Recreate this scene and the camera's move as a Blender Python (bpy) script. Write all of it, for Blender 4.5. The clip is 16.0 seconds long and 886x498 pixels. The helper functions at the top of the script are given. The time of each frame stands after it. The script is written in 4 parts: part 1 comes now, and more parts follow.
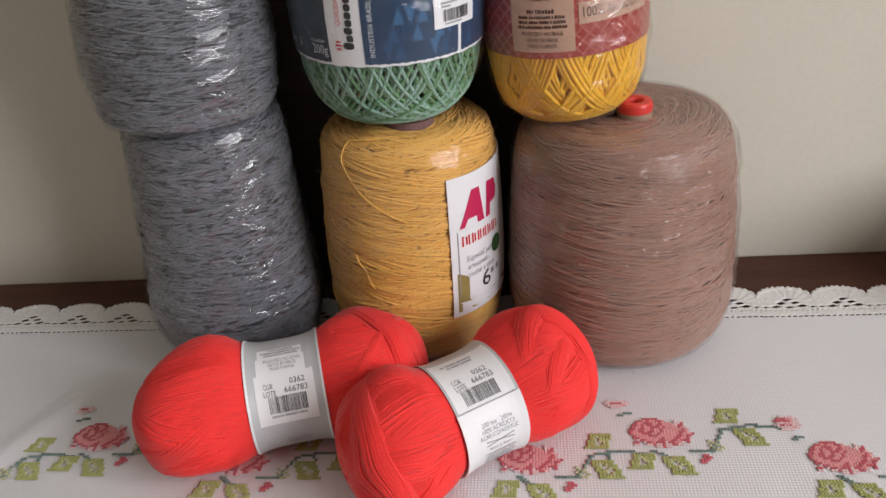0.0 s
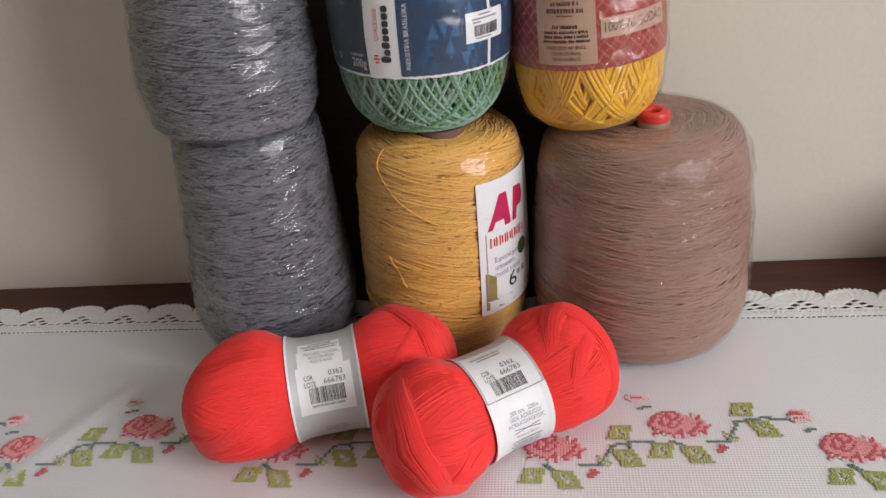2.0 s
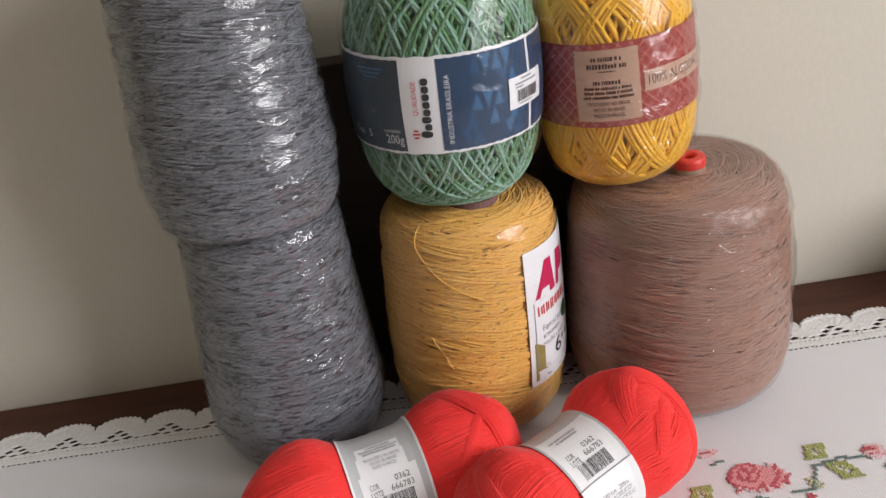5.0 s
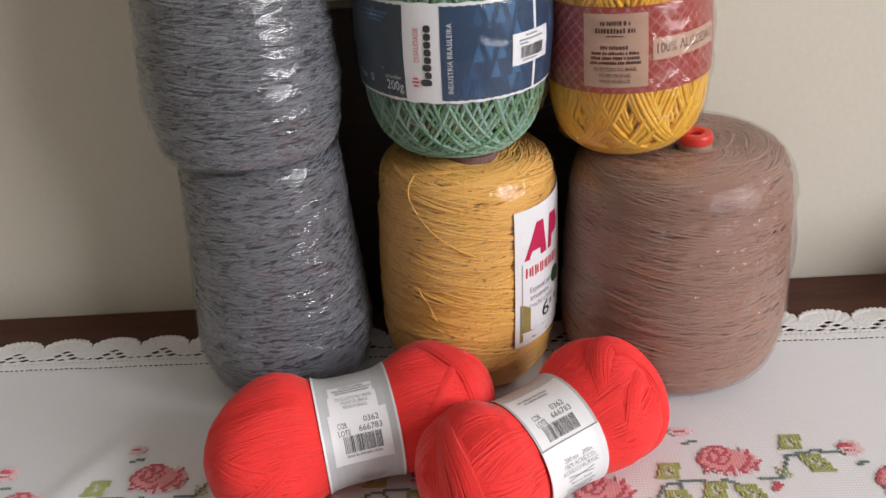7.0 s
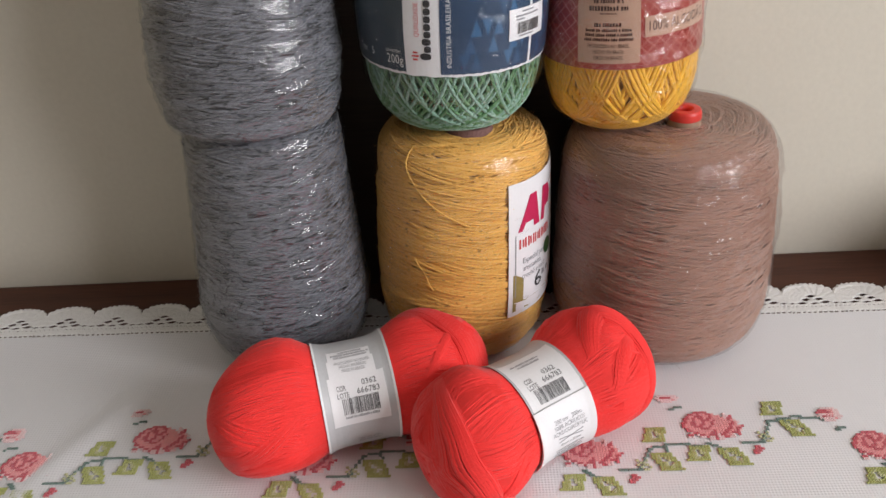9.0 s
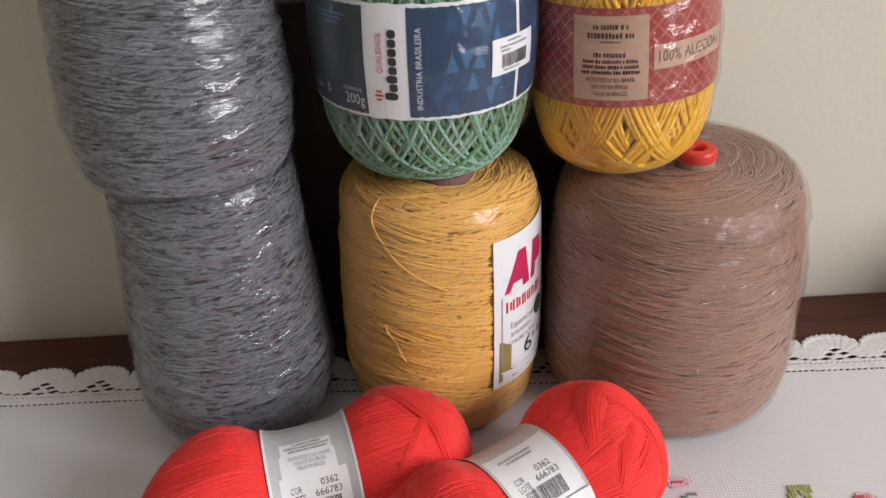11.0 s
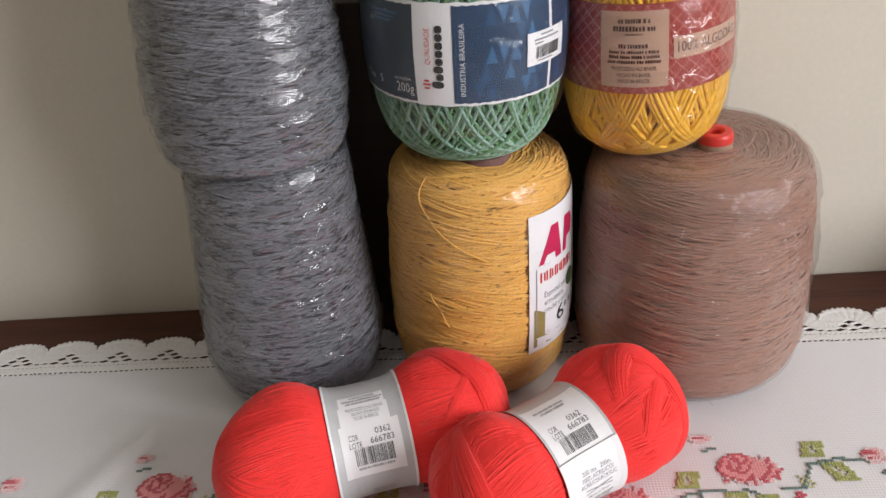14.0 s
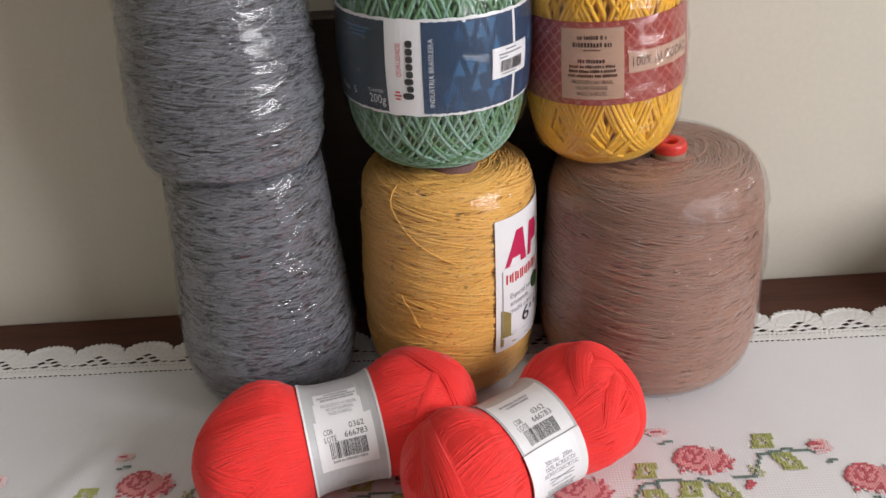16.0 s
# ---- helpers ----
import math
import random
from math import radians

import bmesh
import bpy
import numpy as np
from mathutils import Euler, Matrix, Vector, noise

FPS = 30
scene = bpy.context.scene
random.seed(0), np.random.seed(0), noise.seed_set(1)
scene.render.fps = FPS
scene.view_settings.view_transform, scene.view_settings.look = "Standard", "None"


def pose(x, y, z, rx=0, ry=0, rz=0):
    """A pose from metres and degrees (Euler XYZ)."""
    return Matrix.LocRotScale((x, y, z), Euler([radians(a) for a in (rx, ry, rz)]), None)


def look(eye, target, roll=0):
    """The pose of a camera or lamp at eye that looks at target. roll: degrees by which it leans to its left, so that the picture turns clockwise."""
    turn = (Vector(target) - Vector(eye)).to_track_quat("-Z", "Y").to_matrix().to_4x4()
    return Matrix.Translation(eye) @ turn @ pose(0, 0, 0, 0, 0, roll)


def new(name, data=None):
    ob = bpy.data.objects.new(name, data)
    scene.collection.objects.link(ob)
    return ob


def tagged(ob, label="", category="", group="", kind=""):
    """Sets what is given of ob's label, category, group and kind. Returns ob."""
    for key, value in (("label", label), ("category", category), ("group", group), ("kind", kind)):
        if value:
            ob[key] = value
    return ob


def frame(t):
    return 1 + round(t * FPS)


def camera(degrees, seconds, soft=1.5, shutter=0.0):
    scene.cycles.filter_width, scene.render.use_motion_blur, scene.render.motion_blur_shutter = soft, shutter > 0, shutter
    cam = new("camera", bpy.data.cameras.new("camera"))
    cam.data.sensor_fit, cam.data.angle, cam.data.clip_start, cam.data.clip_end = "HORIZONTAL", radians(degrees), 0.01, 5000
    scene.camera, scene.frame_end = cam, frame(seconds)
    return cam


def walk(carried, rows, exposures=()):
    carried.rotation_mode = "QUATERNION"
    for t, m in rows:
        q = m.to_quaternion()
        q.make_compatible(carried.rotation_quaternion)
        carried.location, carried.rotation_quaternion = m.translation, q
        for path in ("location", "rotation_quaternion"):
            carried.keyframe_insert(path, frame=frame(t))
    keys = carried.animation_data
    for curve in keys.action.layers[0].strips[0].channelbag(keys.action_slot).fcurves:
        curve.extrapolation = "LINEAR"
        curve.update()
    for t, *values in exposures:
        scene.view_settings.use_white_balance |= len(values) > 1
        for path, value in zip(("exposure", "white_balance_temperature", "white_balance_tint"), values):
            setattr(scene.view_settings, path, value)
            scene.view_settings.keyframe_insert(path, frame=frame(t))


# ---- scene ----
cam = camera(55.5, 16.0)
PATH = [
    (0, (0.047, 0.073, 0.319), (-0.165, 1.781, -0.7), -5.4),
    (0.5, (0.05, 0.06, 0.329), (-0.178, 1.771, -0.68), -5.7),
    (1, (0.045, 0.047, 0.33), (-0.197, 1.764, -0.665), -6.0),
    (1.5, (0.041, 0.039, 0.327), (-0.207, 1.761, -0.659), -5.9),
    (2, (0.043, 0.044, 0.326), (-0.209, 1.769, -0.655), -5.9),
    (2.5, (0.051, 0.043, 0.324), (-0.197, 1.765, -0.663), -6.4),
    (3, (0.049, 0.04, 0.326), (-0.221, 1.76, -0.659), -6.9),
    (3.5, (0.02, 0.067, 0.328), (-0.274, 1.786, -0.65), -7.1),
    (4, (-0.03, 0.086, 0.342), (-0.126, 1.83, -0.632), -6.7),
    (4.2, (-0.04, 0.083, 0.344), (-0.071, 1.836, -0.617), -8.7),
    (4.45, (-0.043, 0.081, 0.345), (-0.045, 1.838, -0.61), -9.4),
    (6.3, (-0.01, 0.097, 0.342), (-0.081, 1.837, -0.642), -4.8),
    (6.5, (-0.009, 0.085, 0.344), (-0.105, 1.819, -0.648), -4.9),
    (7, (-0.012, 0.078, 0.335), (-0.118, 1.8, -0.677), -4.4),
    (7.5, (-0.01, 0.063, 0.335), (-0.119, 1.781, -0.682), -4.2),
    (8, (-0.013, 0.058, 0.337), (-0.118, 1.769, -0.692), -3.9),
    (10.3, (-0.015, 0.096, 0.337), (-0.078, 1.792, -0.722), -3.4),
    (10.5, (-0.015, 0.106, 0.335), (-0.075, 1.806, -0.718), -3.4),
    (11, (-0.012, 0.14, 0.329), (-0.056, 1.834, -0.733), -3.5),
    (11.5, (-0.012, 0.159, 0.328), (-0.055, 1.854, -0.732), -3.6),
    (12, (-0.019, 0.156, 0.335), (-0.077, 1.856, -0.717), -4.2),
    (12.5, (-0.021, 0.134, 0.337), (-0.09, 1.842, -0.7), -4.5),
    (13, (-0.018, 0.122, 0.333), (-0.092, 1.824, -0.715), -4.3),
    (13.5, (-0.018, 0.114, 0.335), (-0.119, 1.808, -0.722), -4.7),
    (14, (-0.016, 0.097, 0.341), (-0.135, 1.79, -0.717), -5.0),
    (14.5, (-0.018, 0.084, 0.339), (-0.131, 1.781, -0.713), -4.8),
    (15, (-0.021, 0.086, 0.341), (-0.108, 1.782, -0.714), -4.4),
    (15.5, (-0.02, 0.077, 0.347), (-0.087, 1.781, -0.699), -4.1),
    (16, (-0.014, 0.074, 0.347), (-0.066, 1.787, -0.682), -3.9),
]
EXPOSURE = [(0.0, -0.14), (1.5, -0.12), (2.5, -0.13), (3.0, -0.16), (3.5, -0.08), (4.2, 0.0), (6.5, 0.08), (7.5, 0.0), (8.2, 0.0), (10.5, 0.02), (12.0, 0.12), (12.5, 0.17), (13.5, 0.14), (14.0, 0.11), (15.0, 0.05), (16.0, 0.02)]
walk(cam, [(t, look(eye, target, roll)) for t, eye, target, roll in PATH], EXPOSURE)

# ---------- world and light ----------
world = bpy.data.worlds.new("world")
scene.world = world
world.use_nodes = True
_n = world.node_tree.nodes
_sky = _n.new("ShaderNodeTexSky")
_sky.sky_type = "NISHITA"
_sky.sun_disc = False
_sky.sun_elevation, _sky.sun_rotation = radians(38), radians(110)
_n["Background"].inputs["Strength"].default_value = 0.1
world.node_tree.links.new(_sky.outputs[0], _n["Background"].inputs["Color"])

# window opening in the east wall; an area lamp in it stands in for the sky
WIN_Y0, WIN_Y1, WIN_Z0, WIN_Z1, WALL_E = -0.95, 0.0, 0.25, 1.25, 1.25
lamp = bpy.data.lights.new("window_daylight", "AREA")
lamp.shape, lamp.size, lamp.size_y = "RECTANGLE", WIN_Y1 - WIN_Y0, WIN_Z1 - WIN_Z0
lamp.energy, lamp.color = 33.0, (0.962, 0.945, 0.985)
lamp_ob = new("window_daylight", lamp)
lamp_ob.matrix_world = look((WALL_E + 0.03, (WIN_Y0 + WIN_Y1) / 2, (WIN_Z0 + WIN_Z1) / 2), (0, (WIN_Y0 + WIN_Y1) / 2, (WIN_Z0 + WIN_Z1) / 2))

# ---------- materials ----------


def mat(name, color, rough=0.6, vary=0.15, scale=40.0, fine=900.0, bump=0.15, island=0.0, sheen=0.0, spec=0.4, dark=None, dist=0.001, metal=0.0):
    """A surface with variation at two scales, and fine relief."""
    m = bpy.data.materials.new(name)
    m.use_nodes = True
    nt = m.node_tree
    n, link = nt.nodes, nt.links.new
    p = n["Principled BSDF"]
    p.inputs["Roughness"].default_value = rough
    p.inputs["Specular IOR Level"].default_value = spec
    p.inputs["Metallic"].default_value = metal
    p.inputs["Sheen Weight"].default_value = sheen
    tc = n.new("ShaderNodeTexCoord")
    big, small = n.new("ShaderNodeTexNoise"), n.new("ShaderNodeTexNoise")
    for t, s in ((big, scale), (small, fine)):
        t.inputs["Scale"].default_value = s
        t.inputs["Detail"].default_value = 4
        link(tc.outputs["Object"], t.inputs["Vector"])
    add = n.new("ShaderNodeMath")
    add.operation = "ADD"
    link(big.outputs["Fac"], add.inputs[0])
    link(small.outputs["Fac"], add.inputs[1])
    last = add.outputs[0]
    if island:
        geo = n.new("ShaderNodeNewGeometry")
        mul = n.new("ShaderNodeMath")
        mul.operation = "MULTIPLY_ADD"
        link(geo.outputs["Random Per Island"], mul.inputs[0])
        mul.inputs[1].default_value = island
        link(last, mul.inputs[2])
        last = mul.outputs[0]
    ramp = n.new("ShaderNodeMapRange")
    ramp.inputs["From Min"].default_value, ramp.inputs["From Max"].default_value = 0.6, 1.4 + island
    link(last, ramp.inputs["Value"])
    mix = n.new("ShaderNodeMix")
    mix.data_type = "RGBA"
    low = dark or tuple(c * (1 - vary) for c in color)
    high = tuple(min(1, c * (1 + vary)) for c in color)
    mix.inputs["A"].default_value, mix.inputs["B"].default_value = (*low, 1), (*high, 1)
    link(ramp.outputs["Result"], mix.inputs["Factor"])
    link(mix.outputs["Result"], p.inputs["Base Color"])
    if bump:
        b = n.new("ShaderNodeBump")
        b.inputs["Strength"].default_value, b.inputs["Distance"].default_value = bump, dist
        link(small.outputs["Fac"], b.inputs["Height"])
        link(b.outputs["Normal"], p.inputs["Normal"])
    return m


def plied(m, pitch, strength=0.6, groove_shade=0.55):
    """Gives a yarn material its twisted plies: helical grooves in relief, their shade painted in the colour."""
    nt = m.node_tree
    n, link = nt.nodes, nt.links.new
    p = n["Principled BSDF"]
    at, sep = n.new("ShaderNodeAttribute"), n.new("ShaderNodeSeparateXYZ")
    at.attribute_name = "twist"
    link(at.outputs["Vector"], sep.inputs[0])

    def op(kind, a, b=None):
        q = n.new("ShaderNodeMath")
        q.operation = kind
        for i, v in enumerate((a, b)):
            if v is None:
                continue
            if isinstance(v, (int, float)):
                q.inputs[i].default_value = v
            else:
                link(v, q.inputs[i])
        return q.outputs[0]

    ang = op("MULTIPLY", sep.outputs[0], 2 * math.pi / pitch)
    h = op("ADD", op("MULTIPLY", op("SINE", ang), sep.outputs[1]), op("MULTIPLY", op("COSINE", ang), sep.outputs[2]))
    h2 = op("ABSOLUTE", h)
    # shade in the grooves, multiplied into the base colour
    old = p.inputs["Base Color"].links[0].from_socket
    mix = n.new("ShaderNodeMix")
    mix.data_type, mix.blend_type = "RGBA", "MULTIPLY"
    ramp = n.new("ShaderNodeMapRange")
    ramp.inputs["To Min"].default_value = 1 - groove_shade
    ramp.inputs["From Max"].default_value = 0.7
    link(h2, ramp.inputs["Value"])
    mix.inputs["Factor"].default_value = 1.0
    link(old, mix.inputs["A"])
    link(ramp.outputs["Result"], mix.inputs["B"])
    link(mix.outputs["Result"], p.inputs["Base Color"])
    b = n.new("ShaderNodeBump")
    b.inputs["Strength"].default_value, b.inputs["Distance"].default_value = strength, 0.0006
    link(h2, b.inputs["Height"])
    if p.inputs["Normal"].links:
        link(p.inputs["Normal"].links[0].from_socket, b.inputs["Normal"])
    link(b.outputs["Normal"], p.inputs["Normal"])


def fleck_and_gap_shade(m, length, low, high, dark):
    """Short darker dashes along each strand: heather flecks on grey, painted gap shade on beige and mustard."""
    nt = m.node_tree
    n, link = nt.nodes, nt.links.new
    p = n["Principled BSDF"]
    at, sep, geo, xyz = n.new("ShaderNodeAttribute"), n.new("ShaderNodeSeparateXYZ"), n.new("ShaderNodeNewGeometry"), n.new("ShaderNodeCombineXYZ")
    at.attribute_name = "twist"
    link(at.outputs["Vector"], sep.inputs[0])
    for i, (src, k) in enumerate(((sep.outputs[0], 1 / length), (geo.outputs["Random Per Island"], 900.0))):
        q = n.new("ShaderNodeMath")
        q.operation = "MULTIPLY"
        q.inputs[1].default_value = k
        link(src, q.inputs[0])
        link(q.outputs[0], xyz.inputs[i])
    noi, ramp, mix = n.new("ShaderNodeTexNoise"), n.new("ShaderNodeMapRange"), n.new("ShaderNodeMix")
    noi.inputs["Scale"].default_value, noi.inputs["Detail"].default_value = 1.0, 2
    link(xyz.outputs[0], noi.inputs["Vector"])
    ramp.inputs["From Min"].default_value, ramp.inputs["From Max"].default_value = low, high
    ramp.inputs["To Min"].default_value, ramp.inputs["To Max"].default_value = 1.0, dark
    link(noi.outputs["Fac"], ramp.inputs["Value"])
    mix.data_type, mix.blend_type = "RGBA", "MULTIPLY"
    mix.inputs["Factor"].default_value = 1.0
    link(p.inputs["Base Color"].links[0].from_socket, mix.inputs["A"])
    link(ramp.outputs["Result"], mix.inputs["B"])
    link(mix.outputs["Result"], p.inputs["Base Color"])


def film_mat(name, haze=0.04, rough=0.07, crinkle=0.6, scale=70.0, gloss=1.0, stretch=(1, 1, 0.35)):
    """Clear wrapping film: see-through, glossy and crinkled, with a little haze."""
    m = bpy.data.materials.new(name)
    m.use_nodes = True
    nt = m.node_tree
    n, link = nt.nodes, nt.links.new
    n.remove(n["Principled BSDF"])
    tc, mp = n.new("ShaderNodeTexCoord"), n.new("ShaderNodeMapping")
    mp.inputs["Scale"].default_value = stretch
    link(tc.outputs["Object"], mp.inputs["Vector"])
    noi, noj = n.new("ShaderNodeTexNoise"), n.new("ShaderNodeTexNoise")
    noi.inputs["Scale"].default_value, noi.inputs["Detail"].default_value, noi.inputs["Distortion"].default_value = scale, 3, 1.2
    noj.inputs["Scale"].default_value, noj.inputs["Detail"].default_value = scale * 4, 2
    link(mp.outputs[0], noi.inputs["Vector"])
    link(mp.outputs[0], noj.inputs["Vector"])
    add = n.new("ShaderNodeMath")
    add.operation = "MULTIPLY_ADD"
    add.inputs[1].default_value = 0.2
    link(noj.outputs["Fac"], add.inputs[0])
    link(noi.outputs["Fac"], add.inputs[2])
    b = n.new("ShaderNodeBump")
    b.inputs["Strength"].default_value, b.inputs["Distance"].default_value = crinkle, 0.004
    link(add.outputs[0], b.inputs["Height"])
    fr = n.new("ShaderNodeFresnel")
    fr.inputs["IOR"].default_value = 1.45
    link(b.outputs["Normal"], fr.inputs["Normal"])
    mul = n.new("ShaderNodeMath")
    mul.operation, mul.use_clamp = "MULTIPLY", True
    mul.inputs[1].default_value = gloss
    link(fr.outputs[0], mul.inputs[0])
    cap = n.new("ShaderNodeMath")
    cap.operation = "MINIMUM"
    cap.inputs[1].default_value = 0.28
    link(mul.outputs[0], cap.inputs[0])
    gl, tr, df = n.new("ShaderNodeBsdfGlossy"), n.new("ShaderNodeBsdfTransparent"), n.new("ShaderNodeBsdfDiffuse")
    gl.inputs["Roughness"].default_value = rough
    df.inputs["Color"].default_value = (0.8, 0.8, 0.8, 1)
    link(b.outputs["Normal"], gl.inputs["Normal"])
    m1, m2 = n.new("ShaderNodeMixShader"), n.new("ShaderNodeMixShader")
    m1.inputs[0].default_value = haze
    link(tr.outputs[0], m1.inputs[1])
    link(df.outputs[0], m1.inputs[2])
    link(cap.outputs[0], m2.inputs[0])
    link(m1.outputs[0], m2.inputs[1])
    link(gl.outputs[0], m2.inputs[2])
    link(m2.outputs[0], n["Material Output"].inputs["Surface"])
    return m


def cloth_mat():
    """White even-weave cotton: a square weave relief and soft stains."""
    m = mat("white_evenweave", (0.75, 0.745, 0.755), rough=0.85, vary=0.05, scale=9, fine=1500, bump=0, sheen=0.1, spec=0.2)
    nt = m.node_tree
    n, link = nt.nodes, nt.links.new
    tc = n.new("ShaderNodeTexCoord")
    heights = []
    for d in ("X", "Y"):
        w = n.new("ShaderNodeTexWave")
        w.bands_direction = d
        w.inputs["Scale"].default_value = 0.31415926 / 0.0017
        w.inputs["Distortion"].default_value = 0.6
        w.inputs["Detail Scale"].default_value = 2.0
        link(tc.outputs["Object"], w.inputs["Vector"])
        heights.append(w)
    mx = n.new("ShaderNodeMath")
    mx.operation = "ADD"
    link(heights[0].outputs["Fac"], mx.inputs[0])
    link(heights[1].outputs["Fac"], mx.inputs[1])
    b = n.new("ShaderNodeBump")
    b.inputs["Strength"].default_value, b.inputs["Distance"].default_value = 0.20, 0.0005
    link(mx.outputs[0], b.inputs["Height"])
    link(b.outputs["Normal"], n["Principled BSDF"].inputs["Normal"])
    return m


def wood_mat(name, light, dark, rough=0.35):
    m = mat(name, light, rough=rough, dark=dark, scale=6, fine=60, bump=0.05, spec=0.3)
    nt = m.node_tree
    mp = nt.nodes.new("ShaderNodeMapping")
    mp.inputs["Scale"].default_value = (0.6, 9, 9)
    tc = nt.nodes["Texture Coordinate"]
    nt.links.new(tc.outputs["Object"], mp.inputs["Vector"])
    for t in nt.nodes:
        if t.type == "TEX_NOISE":
            nt.links.new(mp.outputs[0], t.inputs["Vector"])
    return m


M_WALL = mat("cream_wall_paint", (0.67, 0.63, 0.535), rough=0.75, vary=0.04, scale=7, fine=260, bump=0.12, spec=0.25)
M_CEIL = mat("white_ceiling_paint", (0.75, 0.74, 0.71), rough=0.9, vary=0.03, scale=5, fine=150, bump=0.08)
M_FLOOR = wood_mat("floor_boards", (0.30, 0.19, 0.11), (0.2, 0.12, 0.07))
M_WOOD = wood_mat("dark_stained_wood", (0.085, 0.030, 0.016), (0.042, 0.014, 0.008), rough=0.5)
M_BOARD = wood_mat("near_black_wood", (0.046, 0.031, 0.025), (0.028, 0.019, 0.015), rough=0.6)
M_CLOTH = cloth_mat()
M_LACE = mat("white_crochet_cotton", (0.78, 0.77, 0.75), rough=0.85, vary=0.08, scale=300, fine=1400, bump=0.5, sheen=0.1)
M_GREY = mat("grey_wool", (0.20, 0.207, 0.232), rough=0.85, vary=0.45, scale=160, fine=900, bump=0.6, island=0.5, sheen=0.25, spec=0.2)
# darkened copy of the wool: shade between strands painted on the core
M_GREYD = mat("grey_wool_gap_shade", (0.035, 0.035, 0.04), rough=0.9, vary=0.3, scale=160, fine=2200, bump=0.5)
M_YEL = mat("mustard_cotton", (0.84, 0.53, 0.15), rough=0.75, dark=(0.70, 0.34, 0.055), scale=16, fine=1000, bump=0.4, island=0.4, sheen=0.15, spec=0.3)
# mustard core, coloured dark to stand for shaded gaps
M_YELD = mat("mustard_cotton_gap_shade", (0.24, 0.11, 0.02), rough=0.8, vary=0.25, scale=60, fine=1800, bump=0.4)
M_BEI = mat("dusty_beige_yarn", (0.37, 0.195, 0.135), rough=0.8, vary=0.22, scale=40, fine=1100, bump=0.4, island=0.35, sheen=0.2, spec=0.25)
# beige core, coloured dark to stand for shaded gaps
M_BEID = mat("dusty_beige_gap_shade", (0.17, 0.082, 0.060), rough=0.85, vary=0.2, scale=50, fine=2200, bump=0.4)
M_GRN = mat("green_cotton", (0.16, 0.32, 0.15), rough=0.7, dark=(0.045, 0.15, 0.06), scale=30, fine=1800, bump=0.4, island=0.4, sheen=0.15)
M_GRNL = mat("pale_green_cotton", (0.31, 0.45, 0.38), rough=0.7, dark=(0.12, 0.30, 0.19), scale=30, fine=1800, bump=0.4, island=0.4, sheen=0.15)
# the green darkened for the ball's core: painted shade under the loops
M_GRND = mat("green_cotton_gap_shade", (0.045, 0.16, 0.08), rough=0.8, vary=0.3, scale=60, fine=1800, bump=0.4)
M_SUN = mat("sunflower_cotton", (0.90, 0.505, 0.026), rough=0.6, dark=(0.76, 0.37, 0.016), scale=30, fine=1600, bump=0.4, island=0.5, sheen=0.15)
# deeper orange for the core, painting the shade between loops
M_SUND = mat("sunflower_cotton_gap_shade", (0.50, 0.22, 0.012), rough=0.7, vary=0.3, scale=90, fine=1600, bump=0.4)
M_RED = mat("red_acrylic", (0.86, 0.036, 0.032), rough=0.6, dark=(0.80, 0.031, 0.027), scale=35, fine=2000, bump=0.3, island=0.6, sheen=0.22, spec=0.25)
M_REDD = mat("red_acrylic_below", (0.81, 0.032, 0.027), rough=0.8, vary=0.2, scale=60, fine=2000, bump=0.4)
M_CORE = mat("purple_brown_cardboard", (0.2, 0.11, 0.1), rough=0.8, vary=0.3, scale=150, fine=900, bump=0.3)
M_CAP = mat("red_plastic", (0.66, 0.05, 0.04), rough=0.35, vary=0.12, scale=80, fine=900, bump=0.05)
M_TUBE = mat("yellowish_plastic_tube", (0.33, 0.22, 0.15), rough=0.4, vary=0.15, scale=80, fine=900, bump=0.05)
M_PAPER = mat("white_label_paper", (0.82, 0.82, 0.83), rough=0.45, vary=0.03, scale=60, fine=900, bump=0.06)
M_PAPERG = mat("silver_grey_label_paper", (0.52, 0.53, 0.54), rough=0.4, vary=0.06, scale=60, fine=900, bump=0.06)
M_NAVY = mat("navy_label_paper", (0.022, 0.055, 0.115), rough=0.35, vary=0.12, scale=60, fine=700, bump=0.06)
M_SLATE = mat("dark_slate_label_paper", (0.020, 0.040, 0.062), rough=0.35, vary=0.12, scale=60, fine=700, bump=0.06)
M_NAVY2 = mat("blue_label_print", (0.045, 0.13, 0.26), rough=0.35, vary=0.15, scale=60, fine=700, bump=0)
M_NAVY3 = mat("mid_blue_label_print", (0.03, 0.085, 0.18), rough=0.35, vary=0.15, scale=60, fine=700, bump=0)
M_MAROON = mat("maroon_label_paper", (0.35, 0.045, 0.034), rough=0.4, vary=0.12, scale=60, fine=700, bump=0.06)
M_PINKLINE = mat("pink_label_line", (0.62, 0.25, 0.22), rough=0.4, vary=0.05, bump=0)
M_TAN = mat("tan_label_print", (0.52, 0.33, 0.24), rough=0.45, vary=0.05, scale=60, fine=700, bump=0)
M_INK = mat("black_ink", (0.03, 0.03, 0.033), rough=0.5, vary=0.1, bump=0)
M_INKB = mat("brown_ink", (0.07, 0.03, 0.025), rough=0.5, vary=0.1, bump=0)
M_GREYINK = mat("grey_ink", (0.3, 0.3, 0.32), rough=0.5, vary=0.1, bump=0)
M_WHITEINK = mat("white_ink", (0.7, 0.72, 0.74), rough=0.5, vary=0.05, bump=0)
M_REDINK = mat("red_ink", (0.62, 0.04, 0.04), rough=0.5, vary=0.1, bump=0)
